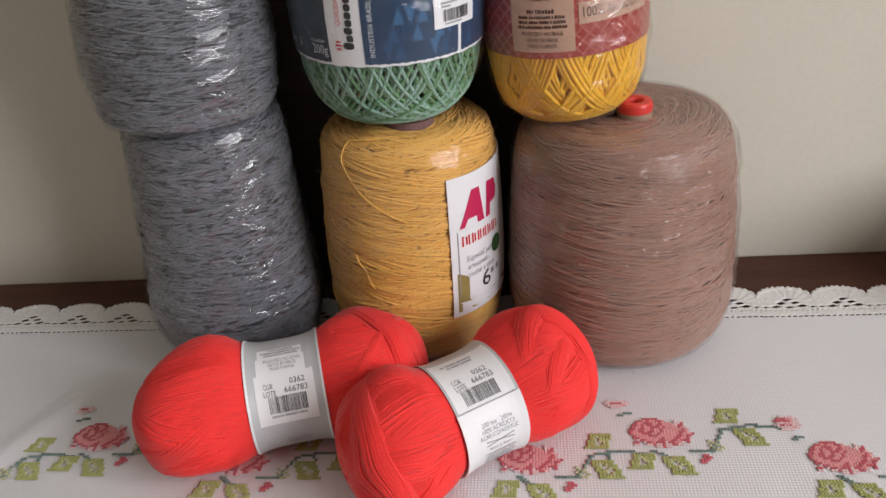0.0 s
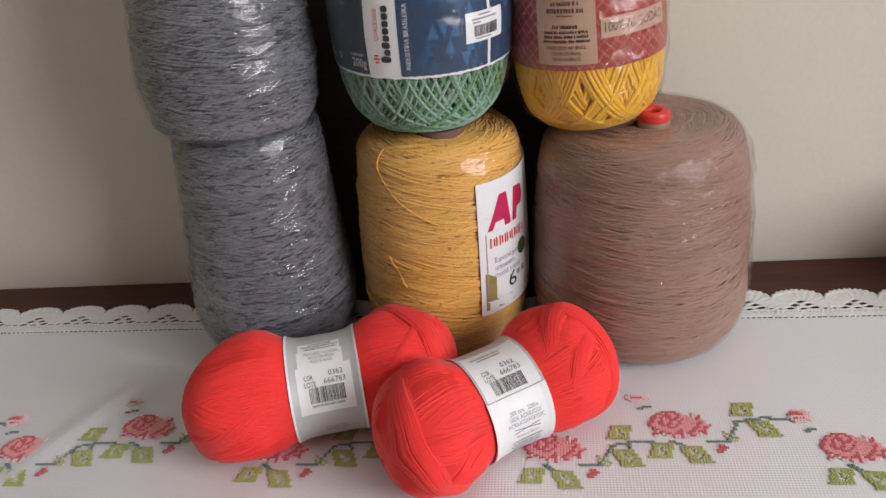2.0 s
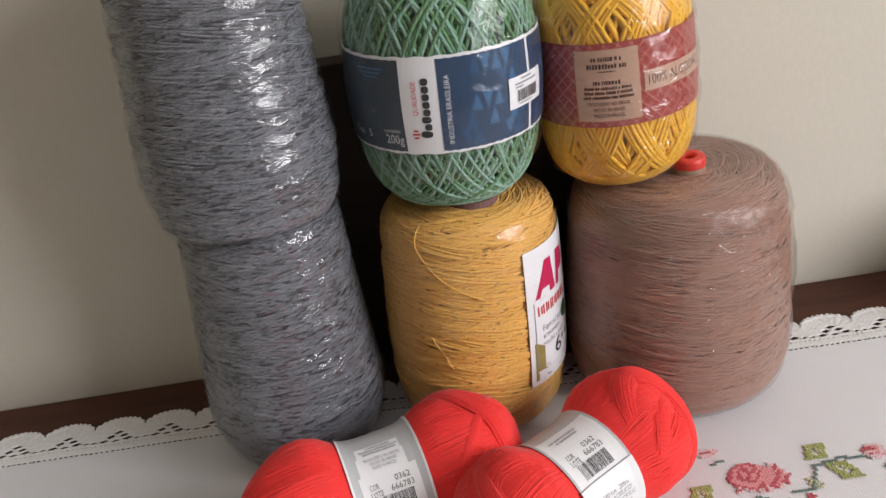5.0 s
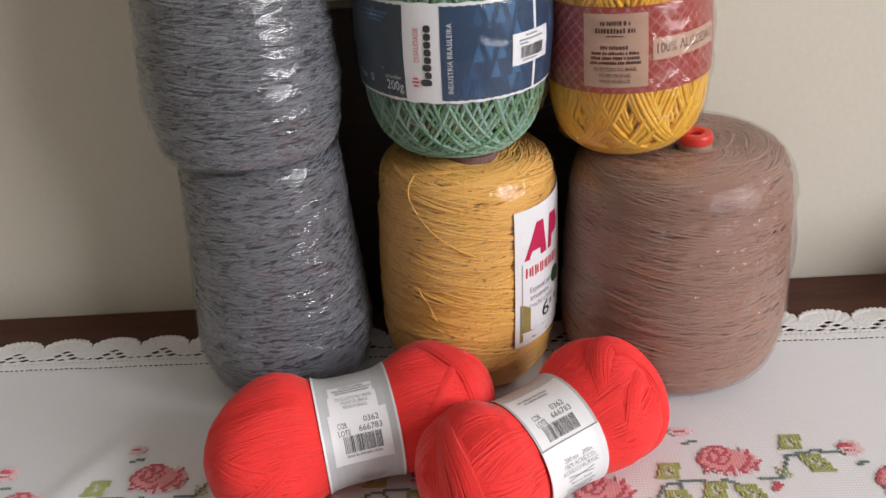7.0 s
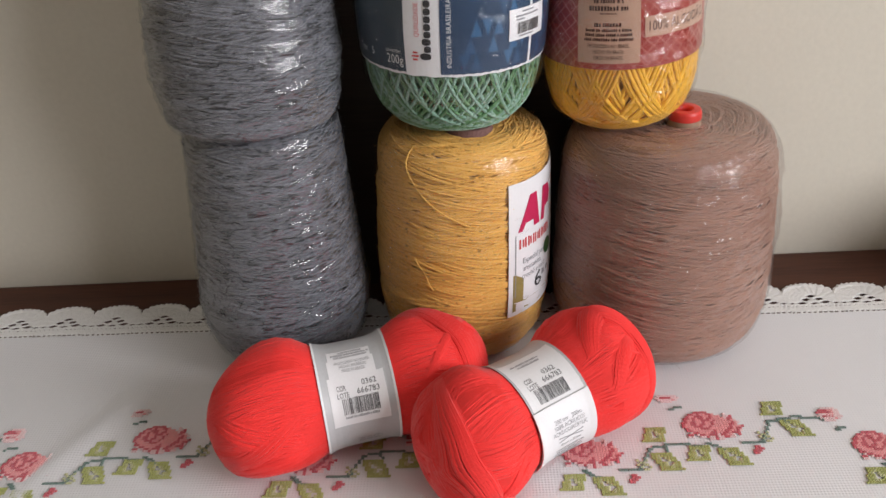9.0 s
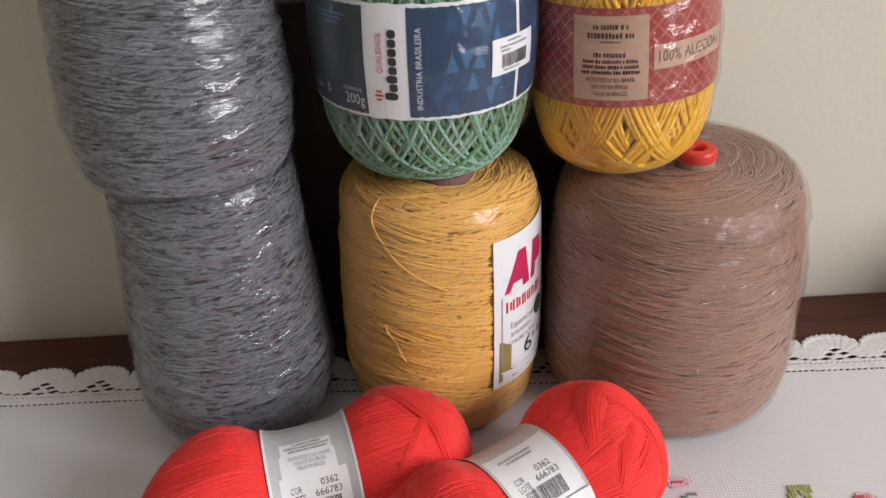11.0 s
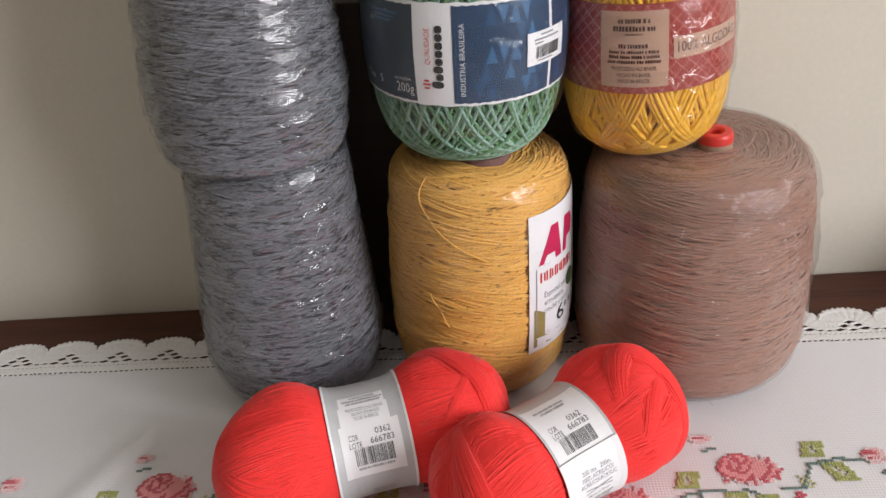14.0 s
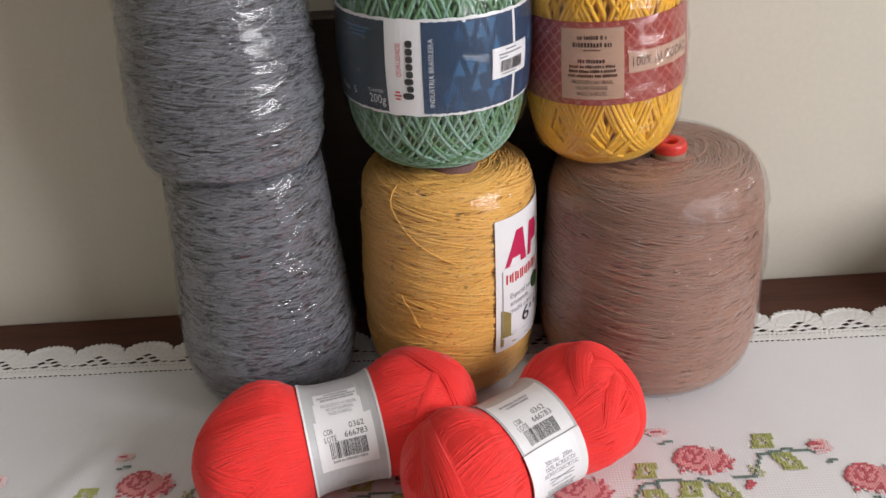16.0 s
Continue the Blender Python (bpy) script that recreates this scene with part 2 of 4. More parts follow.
M_PINKINK = mat("crimson_ink", (0.55, 0.02, 0.09), rough=0.5, vary=0.1, bump=0)
M_OLIVE = mat("olive_gold_ink", (0.32, 0.25, 0.08), rough=0.4, vary=0.2, scale=90, bump=0)
M_GREENINK = mat("dark_green_ink", (0.04, 0.1, 0.03), rough=0.4, vary=0.2, scale=90, bump=0)
M_ST = {
    "#": mat("deep_pink_floss", (0.58, 0.125, 0.15), rough=0.6, vary=0.2, scale=300, fine=2500, bump=0.4, island=0.3),
    "o": mat("rose_pink_floss", (0.80, 0.36, 0.36), rough=0.6, vary=0.15, scale=300, fine=2500, bump=0.4, island=0.3),
    ".": mat("pale_pink_floss", (0.80, 0.60, 0.60), rough=0.6, vary=0.1, scale=300, fine=2500, bump=0.4, island=0.3),
    "g": mat("olive_green_floss", (0.40, 0.42, 0.15), rough=0.6, vary=0.2, scale=300, fine=2500, bump=0.4, island=0.3),
    "l": mat("pale_olive_floss", (0.52, 0.52, 0.3), rough=0.6, vary=0.2, scale=300, fine=2500, bump=0.4, island=0.3),
    "s": mat("grey_green_floss", (0.16, 0.23, 0.20), rough=0.6, vary=0.2, scale=300, fine=2500, bump=0.4, island=0.3),
}
for _m, _pitch, _shade, _deep in ((M_GREY, 0.0075, 0.28, 0.35), (M_YEL, 0.0060, 0.10, 0.2), (M_BEI, 0.0055, 0.14, 0.3), (M_GRN, 0.0080, 0.30, 0.4), (M_GRNL, 0.0080, 0.22, 0.35), (M_SUN, 0.0140, 0.12, 0.25), (M_RED, 0.0045, 0.04, 0.15)):
    plied(_m, _pitch, _deep, _shade)
fleck_and_gap_shade(M_GREY, 0.009, 0.54, 0.61, 0.30)
# here the dashes paint shaded gaps between strands
fleck_and_gap_shade(M_BEI, 0.006, 0.62, 0.68, 0.52)
fleck_and_gap_shade(M_YEL, 0.004, 0.64, 0.68, 0.5)
M_FILM = film_mat("clear_film", haze=0.008, rough=0.065, crinkle=0.38, scale=85, gloss=2.2, stretch=(1, 1, 2.0))
M_FILMT = film_mat("tight_clear_film", haze=0.01, rough=0.08, crinkle=0.28, scale=120, gloss=1.5, stretch=(1, 1, 1))
M_FILMS = film_mat("loose_clear_film", haze=0.012, rough=0.06, crinkle=0.5, scale=95, gloss=2.2, stretch=(1, 1, 1.2))
M_FILMB = film_mat("hazy_clear_bag", haze=0.035, rough=0.06, crinkle=0.6, scale=120, gloss=1.5, stretch=(1, 1, 0.8))

# ---------- builders ----------


def mesh_of(name, verts, faces, smooth=False):
    me = bpy.data.meshes.new(name)
    me.from_pydata([tuple(v) for v in verts], [], [tuple(f) for f in faces])
    if smooth:
        me.shade_smooth()
    me.update()
    return me


def quick_mesh(name, verts, quads, smooth=True):
    """A mesh of quads from arrays."""
    me = bpy.data.meshes.new(name)
    twist = None
    if isinstance(quads, tuple):
        quads, twist = quads
    verts, quads = np.asarray(verts, dtype=np.float32), np.asarray(quads, dtype=np.int32)
    me.vertices.add(len(verts))
    me.vertices.foreach_set("co", verts.ravel())
    me.loops.add(quads.size)
    me.loops.foreach_set("vertex_index", quads.ravel())
    me.polygons.add(len(quads))
    me.polygons.foreach_set("loop_start", np.arange(0, quads.size, 4, dtype=np.int32))
    me.update(calc_edges=True)
    if twist is not None:
        at = me.attributes.new("twist", "FLOAT_VECTOR", "POINT")
        at.data.foreach_set("vector", np.asarray(twist, dtype=np.float32).ravel())
    if smooth:
        me.shade_smooth()
    return me


def put(name, me, material, parent=None, label=""):
    ob = new(name, me)
    if material is not None and not me.materials:
        me.materials.append(material)
    ob.parent = parent
    return tagged(ob, label)


def part(name, bm, material, parent, label=""):
    me = bpy.data.meshes.new(name)
    bm.to_mesh(me)
    bm.free()
    return put(name, me, material, parent, label)


def thing(name, m, label, category, group="", kind=""):
    ob = new(name)
    ob.empty_display_size = 0.02
    ob.matrix_world = m
    return tagged(ob, label, category, group, kind)


def box(x0, x1, y0, y1, z0, z1, bevel=0.0):
    bm = bmesh.new()
    bmesh.ops.create_cube(bm, size=1, matrix=Matrix.Translation(((x0 + x1) / 2, (y0 + y1) / 2, (z0 + z1) / 2)) @ Matrix.Diagonal((x1 - x0, y1 - y0, z1 - z0, 1)))
    if bevel:
        bmesh.ops.bevel(bm, geom=bm.edges[:], offset=bevel, segments=3, affect="EDGES", profile=0.6)
    return bm


class Profile:
    """A turned shape: radius and height along its outline, from the bottom upward, smoothed."""

    def __init__(self, pts, n=220):
        p = np.array(pts, dtype=float)
        d = np.r_[0, np.cumsum(np.hypot(*np.diff(p, axis=0).T))]
        s = np.linspace(0, d[-1], n)
        r, z = np.interp(s, d, p[:, 0]), np.interp(s, d, p[:, 1])
        k = np.hanning(17)
        k /= k.sum()
        pad = lambda a: np.r_[2 * a[0] - a[8:0:-1], a, 2 * a[-1] - a[-2:-10:-1]]
        self.r, self.z = np.convolve(pad(r), k, "valid"), np.convolve(pad(z), k, "valid")
        self.s, self.length = s, d[-1]
        dr, dz = np.gradient(self.r), np.gradient(self.z)
        ln = np.hypot(dr, dz)
        self.nr, self.nz = dz / ln, -dr / ln

    def at(self, s):
        return tuple(np.interp(s, self.s, a) for a in (self.r, self.z, self.nr, self.nz))

    def radius(self, z):
        k = np.argmax(self.r)
        zz = np.maximum.accumulate(self.z)
        return np.interp(z, zz, self.r)


def lathe(prof, off=0.0, seg=72, step=4, wobble=0.0, seed=0, s0=0.0, s1=1.0, pleat=0.0, wave=0.0095, folds=0):
    """The turned surface of a profile, moved outward by off, with an uneven wobble."""
    ss = np.linspace(s0 * prof.length, s1 * prof.length, int((s1 - s0) * prof.length / 0.0009) if pleat else len(prof.s) // step)
    r, z, nr, nz = prof.at(ss)
    r, z = r + off * nr, z + off * nz
    a = np.linspace(0, 2 * math.pi, seg, endpoint=False)
    rng = np.random.RandomState(seed)
    w = np.zeros((len(ss), seg))
    for _ in range(14):
        k, q = rng.randint(1, 9), rng.uniform(5, 55)
        w += rng.uniform(-1, 1) * np.sin(k * a[None, :] + q * ss[:, None] / prof.length + rng.uniform(0, 6.3)) / 14
    if pleat:
        # short creases that run round the shape, at a slant, and come and go
        c = np.zeros_like(w)
        for _ in range(10):
            k, q = rng.randint(2, 12) * rng.choice((-1, 1)), 2 * math.pi / (wave * rng.uniform(0.6, 1.7))
            g = np.sin(rng.randint(2, 7) * a[None, :] + rng.uniform(-120, 120) * ss[:, None] + rng.uniform(0, 6.3))
            c += np.clip(g, 0, 1) ** 2 * np.sin(k * a[None, :] + q * ss[:, None] + rng.uniform(0, 6.3)) / 3
        w = w + c * pleat / max(wobble, 1e-6) / 2
    for _ in range(folds):
        # long slanting folds of the slack film
        a0, sm, sl, ln = rng.uniform(-1.3, 1.9), rng.uniform(0.35, 0.8) * prof.length, rng.uniform(-14, 14), rng.uniform(0.010, 0.028)
        da = np.angle(np.exp(1j * (a[None, :] - a0 - sl * (ss[:, None] - sm))))
        w = w + 0.0022 / wobble / 2 * np.exp(-(da / 0.045) ** 2 - ((ss[:, None] - sm) / ln) ** 2)
    rr = r[:, None] + wobble * w * 2 * np.clip(nr[:, None], 0.15, 1)
    v = np.stack([rr * np.sin(a), -rr * np.cos(a), np.repeat(z[:, None], seg, 1)], -1).reshape(-1, 3)
    i, j = np.meshgrid(np.arange(len(ss) - 1), np.arange(seg), indexing="ij")
    jn = (j + 1) % seg
    q = np.stack([i * seg + j, i * seg + jn, (i + 1) * seg + jn, (i + 1) * seg + j], -1).reshape(-1, 4)
    return v, q


def tubes(paths, outs, rad, sides=4, closed=False):
    """Strands: arrays of paths (k, n, 3) and outward directions, as tubes."""
    P, O = np.asarray(paths), np.asarray(outs)
    k, n, _ = P.shape
    if closed:
        T = np.roll(P, -1, 1) - np.roll(P, 1, 1)
    else:
        T = np.gradient(P, axis=1)
    T /= np.linalg.norm(T, axis=2, keepdims=True) + 1e-12
    B = np.cross(T, O)
    B /= np.linalg.norm(B, axis=2, keepdims=True) + 1e-12
    N = np.cross(B, T)
    a = np.arange(sides) * 2 * math.pi / sides
    R = np.asarray(rad).reshape(-1, 1, 1, 1)
    V = P[:, :, None, :] + R * (np.cos(a)[None, None, :, None] * N[:, :, None, :] + np.sin(a)[None, None, :, None] * B[:, :, None, :])
    m = n if closed else n - 1
    kk, ii, jj = np.meshgrid(np.arange(k), np.arange(m), np.arange(sides), indexing="ij")
    i2, j2 = (ii + 1) % n, (jj + 1) % sides
    f = lambda i, j: (kk * n + i) * sides + j
    Q = np.stack([f(ii, jj), f(ii, j2), f(i2, j2), f(i2, jj)], -1).reshape(-1, 4)
    arc = np.concatenate([np.zeros((k, 1)), np.cumsum(np.linalg.norm(np.diff(P, axis=1), axis=2), axis=1)], 1)
    arc = np.repeat(arc[:, :, None], sides, 2)
    round_ = np.broadcast_to(a[None, None, :], arc.shape)
    twist = np.stack([arc, np.cos(round_), np.sin(round_)], -1).reshape(-1, 3)
    return V.reshape(-1, 3), (Q, twist)


def wind_cone(prof, layers, turns, rad, seed, depth=0.0012, seg=36, s0=0.02, s1=0.98, jitter=0.25, lumps=0.0):
    """Yarn wound round a cone: strands that climb and fall along the outline."""
    rng = np.random.RandomState(seed)
    n = int(turns * seg)
    t = np.linspace(0, 1, n)
    P, O = [], []
    for i in range(layers):
        a = rng.uniform(0, 2 * math.pi) + 2 * math.pi * turns * (1 + rng.uniform(-jitter, jitter)) * t
        c = s0 + (s1 - s0) * (t if i % 2 else 1 - t)
        c = c + 0.012 * np.sin(t * rng.uniform(8, 30) + rng.uniform(0, 6)) + rng.uniform(-0.02, 0.02)
        r, z, nr, nz = prof.at(np.clip(c, 0, 1) * prof.length)
        h = -depth * rng.uniform(0, 1) ** 1.3 + 0.0003 * np.sin(t * rng.uniform(20, 90))
        h = h + lumps * (np.sin(z * 520 + 2 * np.sin(a + seed)) + np.sin(3 * a - z * 260 + seed) + 0.7 * np.sin(5 * a + z * 900))
        r, z = r + h * nr, z + h * nz
        P.append(np.stack([r * np.sin(a), -r * np.cos(a), z], -1))
        O.append(np.stack([nr * np.sin(a), -nr * np.cos(a), nz], -1))
    return tubes(P, O, rad * rng.uniform(0.8, 1.15, layers))


def fuzz(prof, count, seed, length=0.004, rad=0.00005, out=0.0006):
    """Stray fibres that stand off the yarn."""
    rng = np.random.RandomState(seed)
    P, O = [], []
    n = 6
    t = np.linspace(0, 1, n)
    for i in range(count):
        a0, c = rng.uniform(0, 2 * math.pi), rng.uniform(0.12, 0.9) * prof.length
        r, z, nr, nz = prof.at(c)
        L = length * rng.uniform(0.4, 1.3)
        da, dz, lift = rng.uniform(-1, 1) * L / r, rng.uniform(-0.6, 0.6) * L, L * rng.uniform(0.15, 0.7)
        a = a0 + da * t + 0.25 * da * np.sin(t * 3 + rng.uniform(0, 6))
        h = out * 0.3 + lift * np.sin(t * rng.uniform(1.2, 3.0))
        rr, zz = r + h * nr, z + dz * t + h * nz
        P.append(np.stack([rr * np.sin(a), -rr * np.cos(a), zz], -1))
        O.append(np.stack([np.cos(a), np.sin(a), 0 * a], -1))
    return tubes(P, O, rad, sides=3)


def wind_ball(prof, loops, tilt, spread, rad, seed, depth=0.001, seg=72, bunch=0, sink=0.0):
    """Yarn wound as tilted loops over a ball with an upright axis."""
    rng = np.random.RandomState(seed)
    th = np.linspace(0, 2 * math.pi, seg, endpoint=False)
    z0, z1 = prof.z.min(), prof.z.max()
    P, O = [], []
    for i in range(loops):
        ph = 2 * math.pi * i / loops + rng.uniform(-1, 1) * spread / max(1, loops) * 12
        if bunch:
            ph = 2 * math.pi * (i // bunch) / (loops // bunch) + (i % bunch) * 0.058 + rng.uniform(-0.012, 0.012)
        ta = tilt * (1 + rng.uniform(-spread, spread))
        e = np.array([math.cos(ph), math.sin(ph), 0])
        u = np.array([-math.sin(ph) * math.sin(ta), math.cos(ph) * math.sin(ta), math.cos(ta)])
        q = np.cos(th)[:, None] * u + np.sin(th)[:, None] * e
        lat = np.clip(q[:, 2], -1, 1)
        z = (z0 + z1) / 2 + (z1 - z0) / 2 * lat
        c = np.interp(z, np.maximum.accumulate(prof.z) + np.arange(len(prof.z)) * 1e-9, prof.s)
        r, zz, nr, nz = prof.at(c)
        h = -sink - depth * rng.uniform(0, 1) + 0.0002 * np.sin(3 * th + rng.uniform(0, 6))
        az = np.arctan2(q[:, 1], q[:, 0])
        P.append(np.stack([(r + h * nr) * np.cos(az), (r + h * nr) * np.sin(az), zz + h * nz], -1))
        O.append(np.stack([nr * np.cos(az), nr * np.sin(az), nz], -1))
    return tubes(P, O, rad * rng.uniform(0.88, 1.1, loops), sides=5, closed=True)


def text_points(body, size, font_align="CENTER"):
    """Vertices and faces of a line of type in the built-in font, centred on the origin."""
    cu = bpy.data.curves.new("type", "FONT")
    cu.body, cu.size, cu.align_x, cu.align_y, cu.resolution_u = body, size, font_align, "CENTER", 2
    ob = new("type", cu)
    me = bpy.data.meshes.new_from_object(ob.evaluated_get(bpy.context.evaluated_depsgraph_get()))
    v, f = [tuple(p.co) for p in me.vertices], [tuple(p.vertices) for p in me.polygons]
    bpy.data.objects.remove(ob)
    bpy.data.curves.remove(cu)
    bpy.data.meshes.remove(me)
    return v, f


class Label:
    """A paper laid on a curved surface: f(u, v, off) gives the place of the paper's point (u, v)."""

    def __init__(self, f):
        self.f = f

    def sheet(self, name, u0, u1, v0, v1, off, material, parent, nu=24, nv=8, label="", wave=0.0, thick=0.0003):
        us, vs = np.linspace(u0, u1, nu + 1), np.linspace(v0, v1, nv + 1)
        V = []
        for o in (off, off - thick):
            V += [self.f(u, v + (wave * math.sin(u * 700) if wave else 0), o) for v in vs for u in us]
        F, k, w = [], (nu + 1) * (nv + 1), nu + 1
        for j in range(nv):
            for i in range(nu):
                a = j * w + i
                F.append((a, a + 1, a + w + 1, a + w))
        rim = [i for i in range(w)] + [j * w + nu for j in range(1, nv + 1)] + [nv * w + i for i in range(nu - 1, -1, -1)] + [j * w for j in range(nv - 1, 0, -1)]
        for a, b in zip(rim, rim[1:] + rim[:1]):
            F.append((b, a, a + k, b + k))
        return put(name, mesh_of(name, V, F), material, parent, label)

    def poly(self, name, pts, off, material, parent, label=""):
        """A flat printed shape, cut finely enough to follow the curve."""
        bm = bmesh.new()
        bm.faces.new([bm.verts.new((x, y, 0)) for x, y in pts])
        for e in range(2):
            bmesh.ops.subdivide_edges(bm, edges=bm.edges[:], cuts=1, use_grid_fill=True)
        for v in bm.verts:
            v.co = self.f(v.co.x, v.co.y, off)
        return part(name, bm, material, parent, label)

    def text(self, body, u, v, size, off, material, parent, turn=0.0, width=None, shear=0.0):
        p, f = text_points(body, size)
        xs = [a[0] for a in p]
        k = width / (max(xs) - min(xs)) if width else 1.0
        c, s = math.cos(radians(turn)), math.sin(radians(turn))
        V = [self.f(u + c * x * k - s * y, v + s * x * k + c * y, off) for x, y, _ in p]
        return put("printed_text", mesh_of("printed_text", V, f), material, parent)

    def bar(self, u, v, w, h, off, material, parent, turn=0.0, name="printed_bar"):
        c, s = math.cos(radians(turn)), math.sin(radians(turn))
        pts = [(u + c * x - s * y, v + s * x + c * y) for x, y in ((-w / 2, -h / 2), (w / 2, -h / 2), (w / 2, h / 2), (-w / 2, h / 2))]
        return self.poly(name, pts, off, material, parent)

    def words(self, u, v, w, h, off, material, parent, seed=0):
        """A line of print too small to read: short bars with gaps."""
        rng, x = random.Random(seed * 31 + 7), -w / 2
        V, F = [], []
        while x < w / 2 - h * 0.2:
            k = min(rng.uniform(0.3, 0.55) * h, w / 2 - x)
            hh = h * rng.choice((0.85, 1.0, 1.0))
            b = len(V)
            for y in (-h / 2, -h / 2 + hh):
                for xx in (x, x + k):
                    V.append(self.f(u + xx, v + y, off))
            F.append((b, b + 1, b + 3, b + 2))
            x += k + h * rng.choice((0.16, 0.16, 0.2, 0.2, 0.5))
        return put("printed_bar", mesh_of("printed_bar", V, F), material, parent)

    def barcode(self, u, v, w, h, off, parent, seed=1, turn=0.0):
        rng = random.Random(seed)
        V, F, x = [], [], -w / 2
        c, s = math.cos(radians(turn)), math.sin(radians(turn))
        while x < w / 2:
            k = rng.choice((0.6, 0.6, 1.2, 1.8)) * w / 60
            for y in np.linspace(-h / 2, h / 2, 4):
                for xx in (x, x + k):
                    V.append(self.f(u + c * xx - s * y, v + s * xx + c * y, off))
            b = len(V) - 8
            F += [(b + 2 * i, b + 2 * i + 1, b + 2 * i + 3, b + 2 * i + 2) for i in range(3)]
            x += k + rng.choice((0.6, 0.6, 1.2)) * w / 50
        return put("barcode", mesh_of("barcode", V, F), M_INK, parent)


def turned(prof, base=0.0):
    """Label coordinates on a turned shape: u radians from the front towards +x, v height."""
    def f(u, v, off):
        r = float(prof.radius(v)) + off
        return (r * math.sin(u), -r * math.cos(u), v)
    return Label(f)


# ---------- setting ----------
WALL_N, TOP = 0.584, -0.0016


def wall(name, x0, x1, y0, y1, z0, z1, m=None, label="plain cream painted room wall"):
    ob = part(name, box(x0, x1, y0, y1, z0, z1), m or M_WALL, None)
    return tagged(ob, label, "wall", kind="structure")


FLOOR_Z, CEIL_Z, WEST, SOUTH = -0.80, 1.80, -2.6, -2.6
SKEW = 1.0          # turn of the wall and sideboard against the cloth's edge
north = wall("wall_north", WEST - 0.2, WALL_E + 0.2, 0, 0.1, FLOOR_Z, CEIL_Z, label="plain cream painted wall behind the yarn")
north.matrix_world = pose(0, WALL_N + 0.003, 0, 0, 0, SKEW)
wall("wall_west", WEST - 0.1, WEST, SOUTH, WALL_N + 0.02, FLOOR_Z, CEIL_Z)
wall("wall_south", WEST - 0.1, WALL_E + 0.1, SOUTH - 0.1, SOUTH, FLOOR_Z, CEIL_Z)
bm = bmesh.new()
for (y0, y1, z0, z1) in ((SOUTH, WIN_Y0, FLOOR_Z, CEIL_Z), (WIN_Y1, WALL_N + 0.02, FLOOR_Z, CEIL_Z), (WIN_Y0, WIN_Y1, FLOOR_Z, WIN_Z0), (WIN_Y0, WIN_Y1, WIN_Z1, CEIL_Z)):
    bmesh.ops.create_cube(bm, size=1, matrix=Matrix.Translation((WALL_E + 0.05, (y0 + y1) / 2, (z0 + z1) / 2)) @ Matrix.Diagonal((0.1, y1 - y0, z1 - z0, 1)))
tagged(part("wall_east", bm, M_WALL, None), "plain cream painted wall with a window opening", "wall", kind="structure")
tagged(part("floor", box(WEST - 0.1, WALL_E + 0.1, SOUTH - 0.1, WALL_N + 0.1, FLOOR_Z - 0.1, FLOOR_Z), M_FLOOR, None), "plain brown wooden floor", "floor", kind="structure")
tagged(part("ceiling", box(WEST - 0.1, WALL_E + 0.1, SOUTH - 0.1, WALL_N + 0.1, CEIL_Z, CEIL_Z + 0.1), M_CEIL, None), "plain white ceiling", "ceiling", kind="structure")

# sideboard under the cloth
sb = thing("sideboard", pose(-0.03, 0.33, 0, 0, 0, SKEW), "dark reddish-brown wooden sideboard under the cloth, against the wall", "sideboard")
part("worktop", box(-0.75, 0.75, -0.25, 0.2550, TOP - 0.028, TOP, 0.003), M_WOOD, sb)
part("carcass", box(-0.72, 0.72, -0.22, 0.24, FLOOR_Z, TOP - 0.028), M_WOOD, sb)


# plain box out of view beside the yarn, added to shade the wall's foot
bx = thing("shade_box", pose(0.385, 0.515, 0.0016, 0, 0, SKEW), "unseen plain dark box added by the wall to shade its foot", "box")
part("body", box(-0.045, 0.045, -0.05, 0.055, 0, 0.064, 0.002), M_WOOD, bx)
part("lid", box(-0.047, 0.047, -0.052, 0.057, 0.064, 0.078, 0.003), M_WOOD, bx)

# dark board that stands behind the yarn
bd = thing("wooden_board", pose(-0.04, 0.5722, TOP, 0, 0, SKEW), "near-black wooden board upright against the wall behind the yarn", "board")
part("panel", box(-0.125, 0.145, -0.006, 0.0115, 0, 0.215, 0.0015), M_BOARD, bd)

# ---------- tablecloth ----------
tc = thing("tablecloth", pose(0, 0, 0), "white even-weave tablecloth with pink cross-stitch roses and crochet edge", "tablecloth")
ROW = 0.0          # turn of the embroidered row
LACE_Y = 0.5135
xs, ys = np.linspace(-0.62, 0.6, 306), np.linspace(0.10, LACE_Y - 0.001, 84)


def sag(x, y):
    """Soft creases in the cloth."""
    a = 0.0022 * math.exp(-((x + 0.240 - 0.55 * (y - 0.42)) / 0.010) ** 2) * max(0.0, 1 - abs(y - 0.43) / 0.12)
    return a + 0.0003 * noise.noise((x * 14, y * 14, 0))


V = [(x, y, sag(x, y) - 0) for y in ys for x in xs]
w = len(xs)
F = [(j * w + i, j * w + i + 1, (j + 1) * w + i + 1, (j + 1) * w + i) for j in range(len(ys) - 1) for i in range(w - 1)]
cloth = put("cloth", mesh_of("cloth", V, F, True), M_CLOTH, tc, "white even-weave cotton cloth")

# drawn-thread row of small slots, then the crochet scallops
PITCH = 0.0332


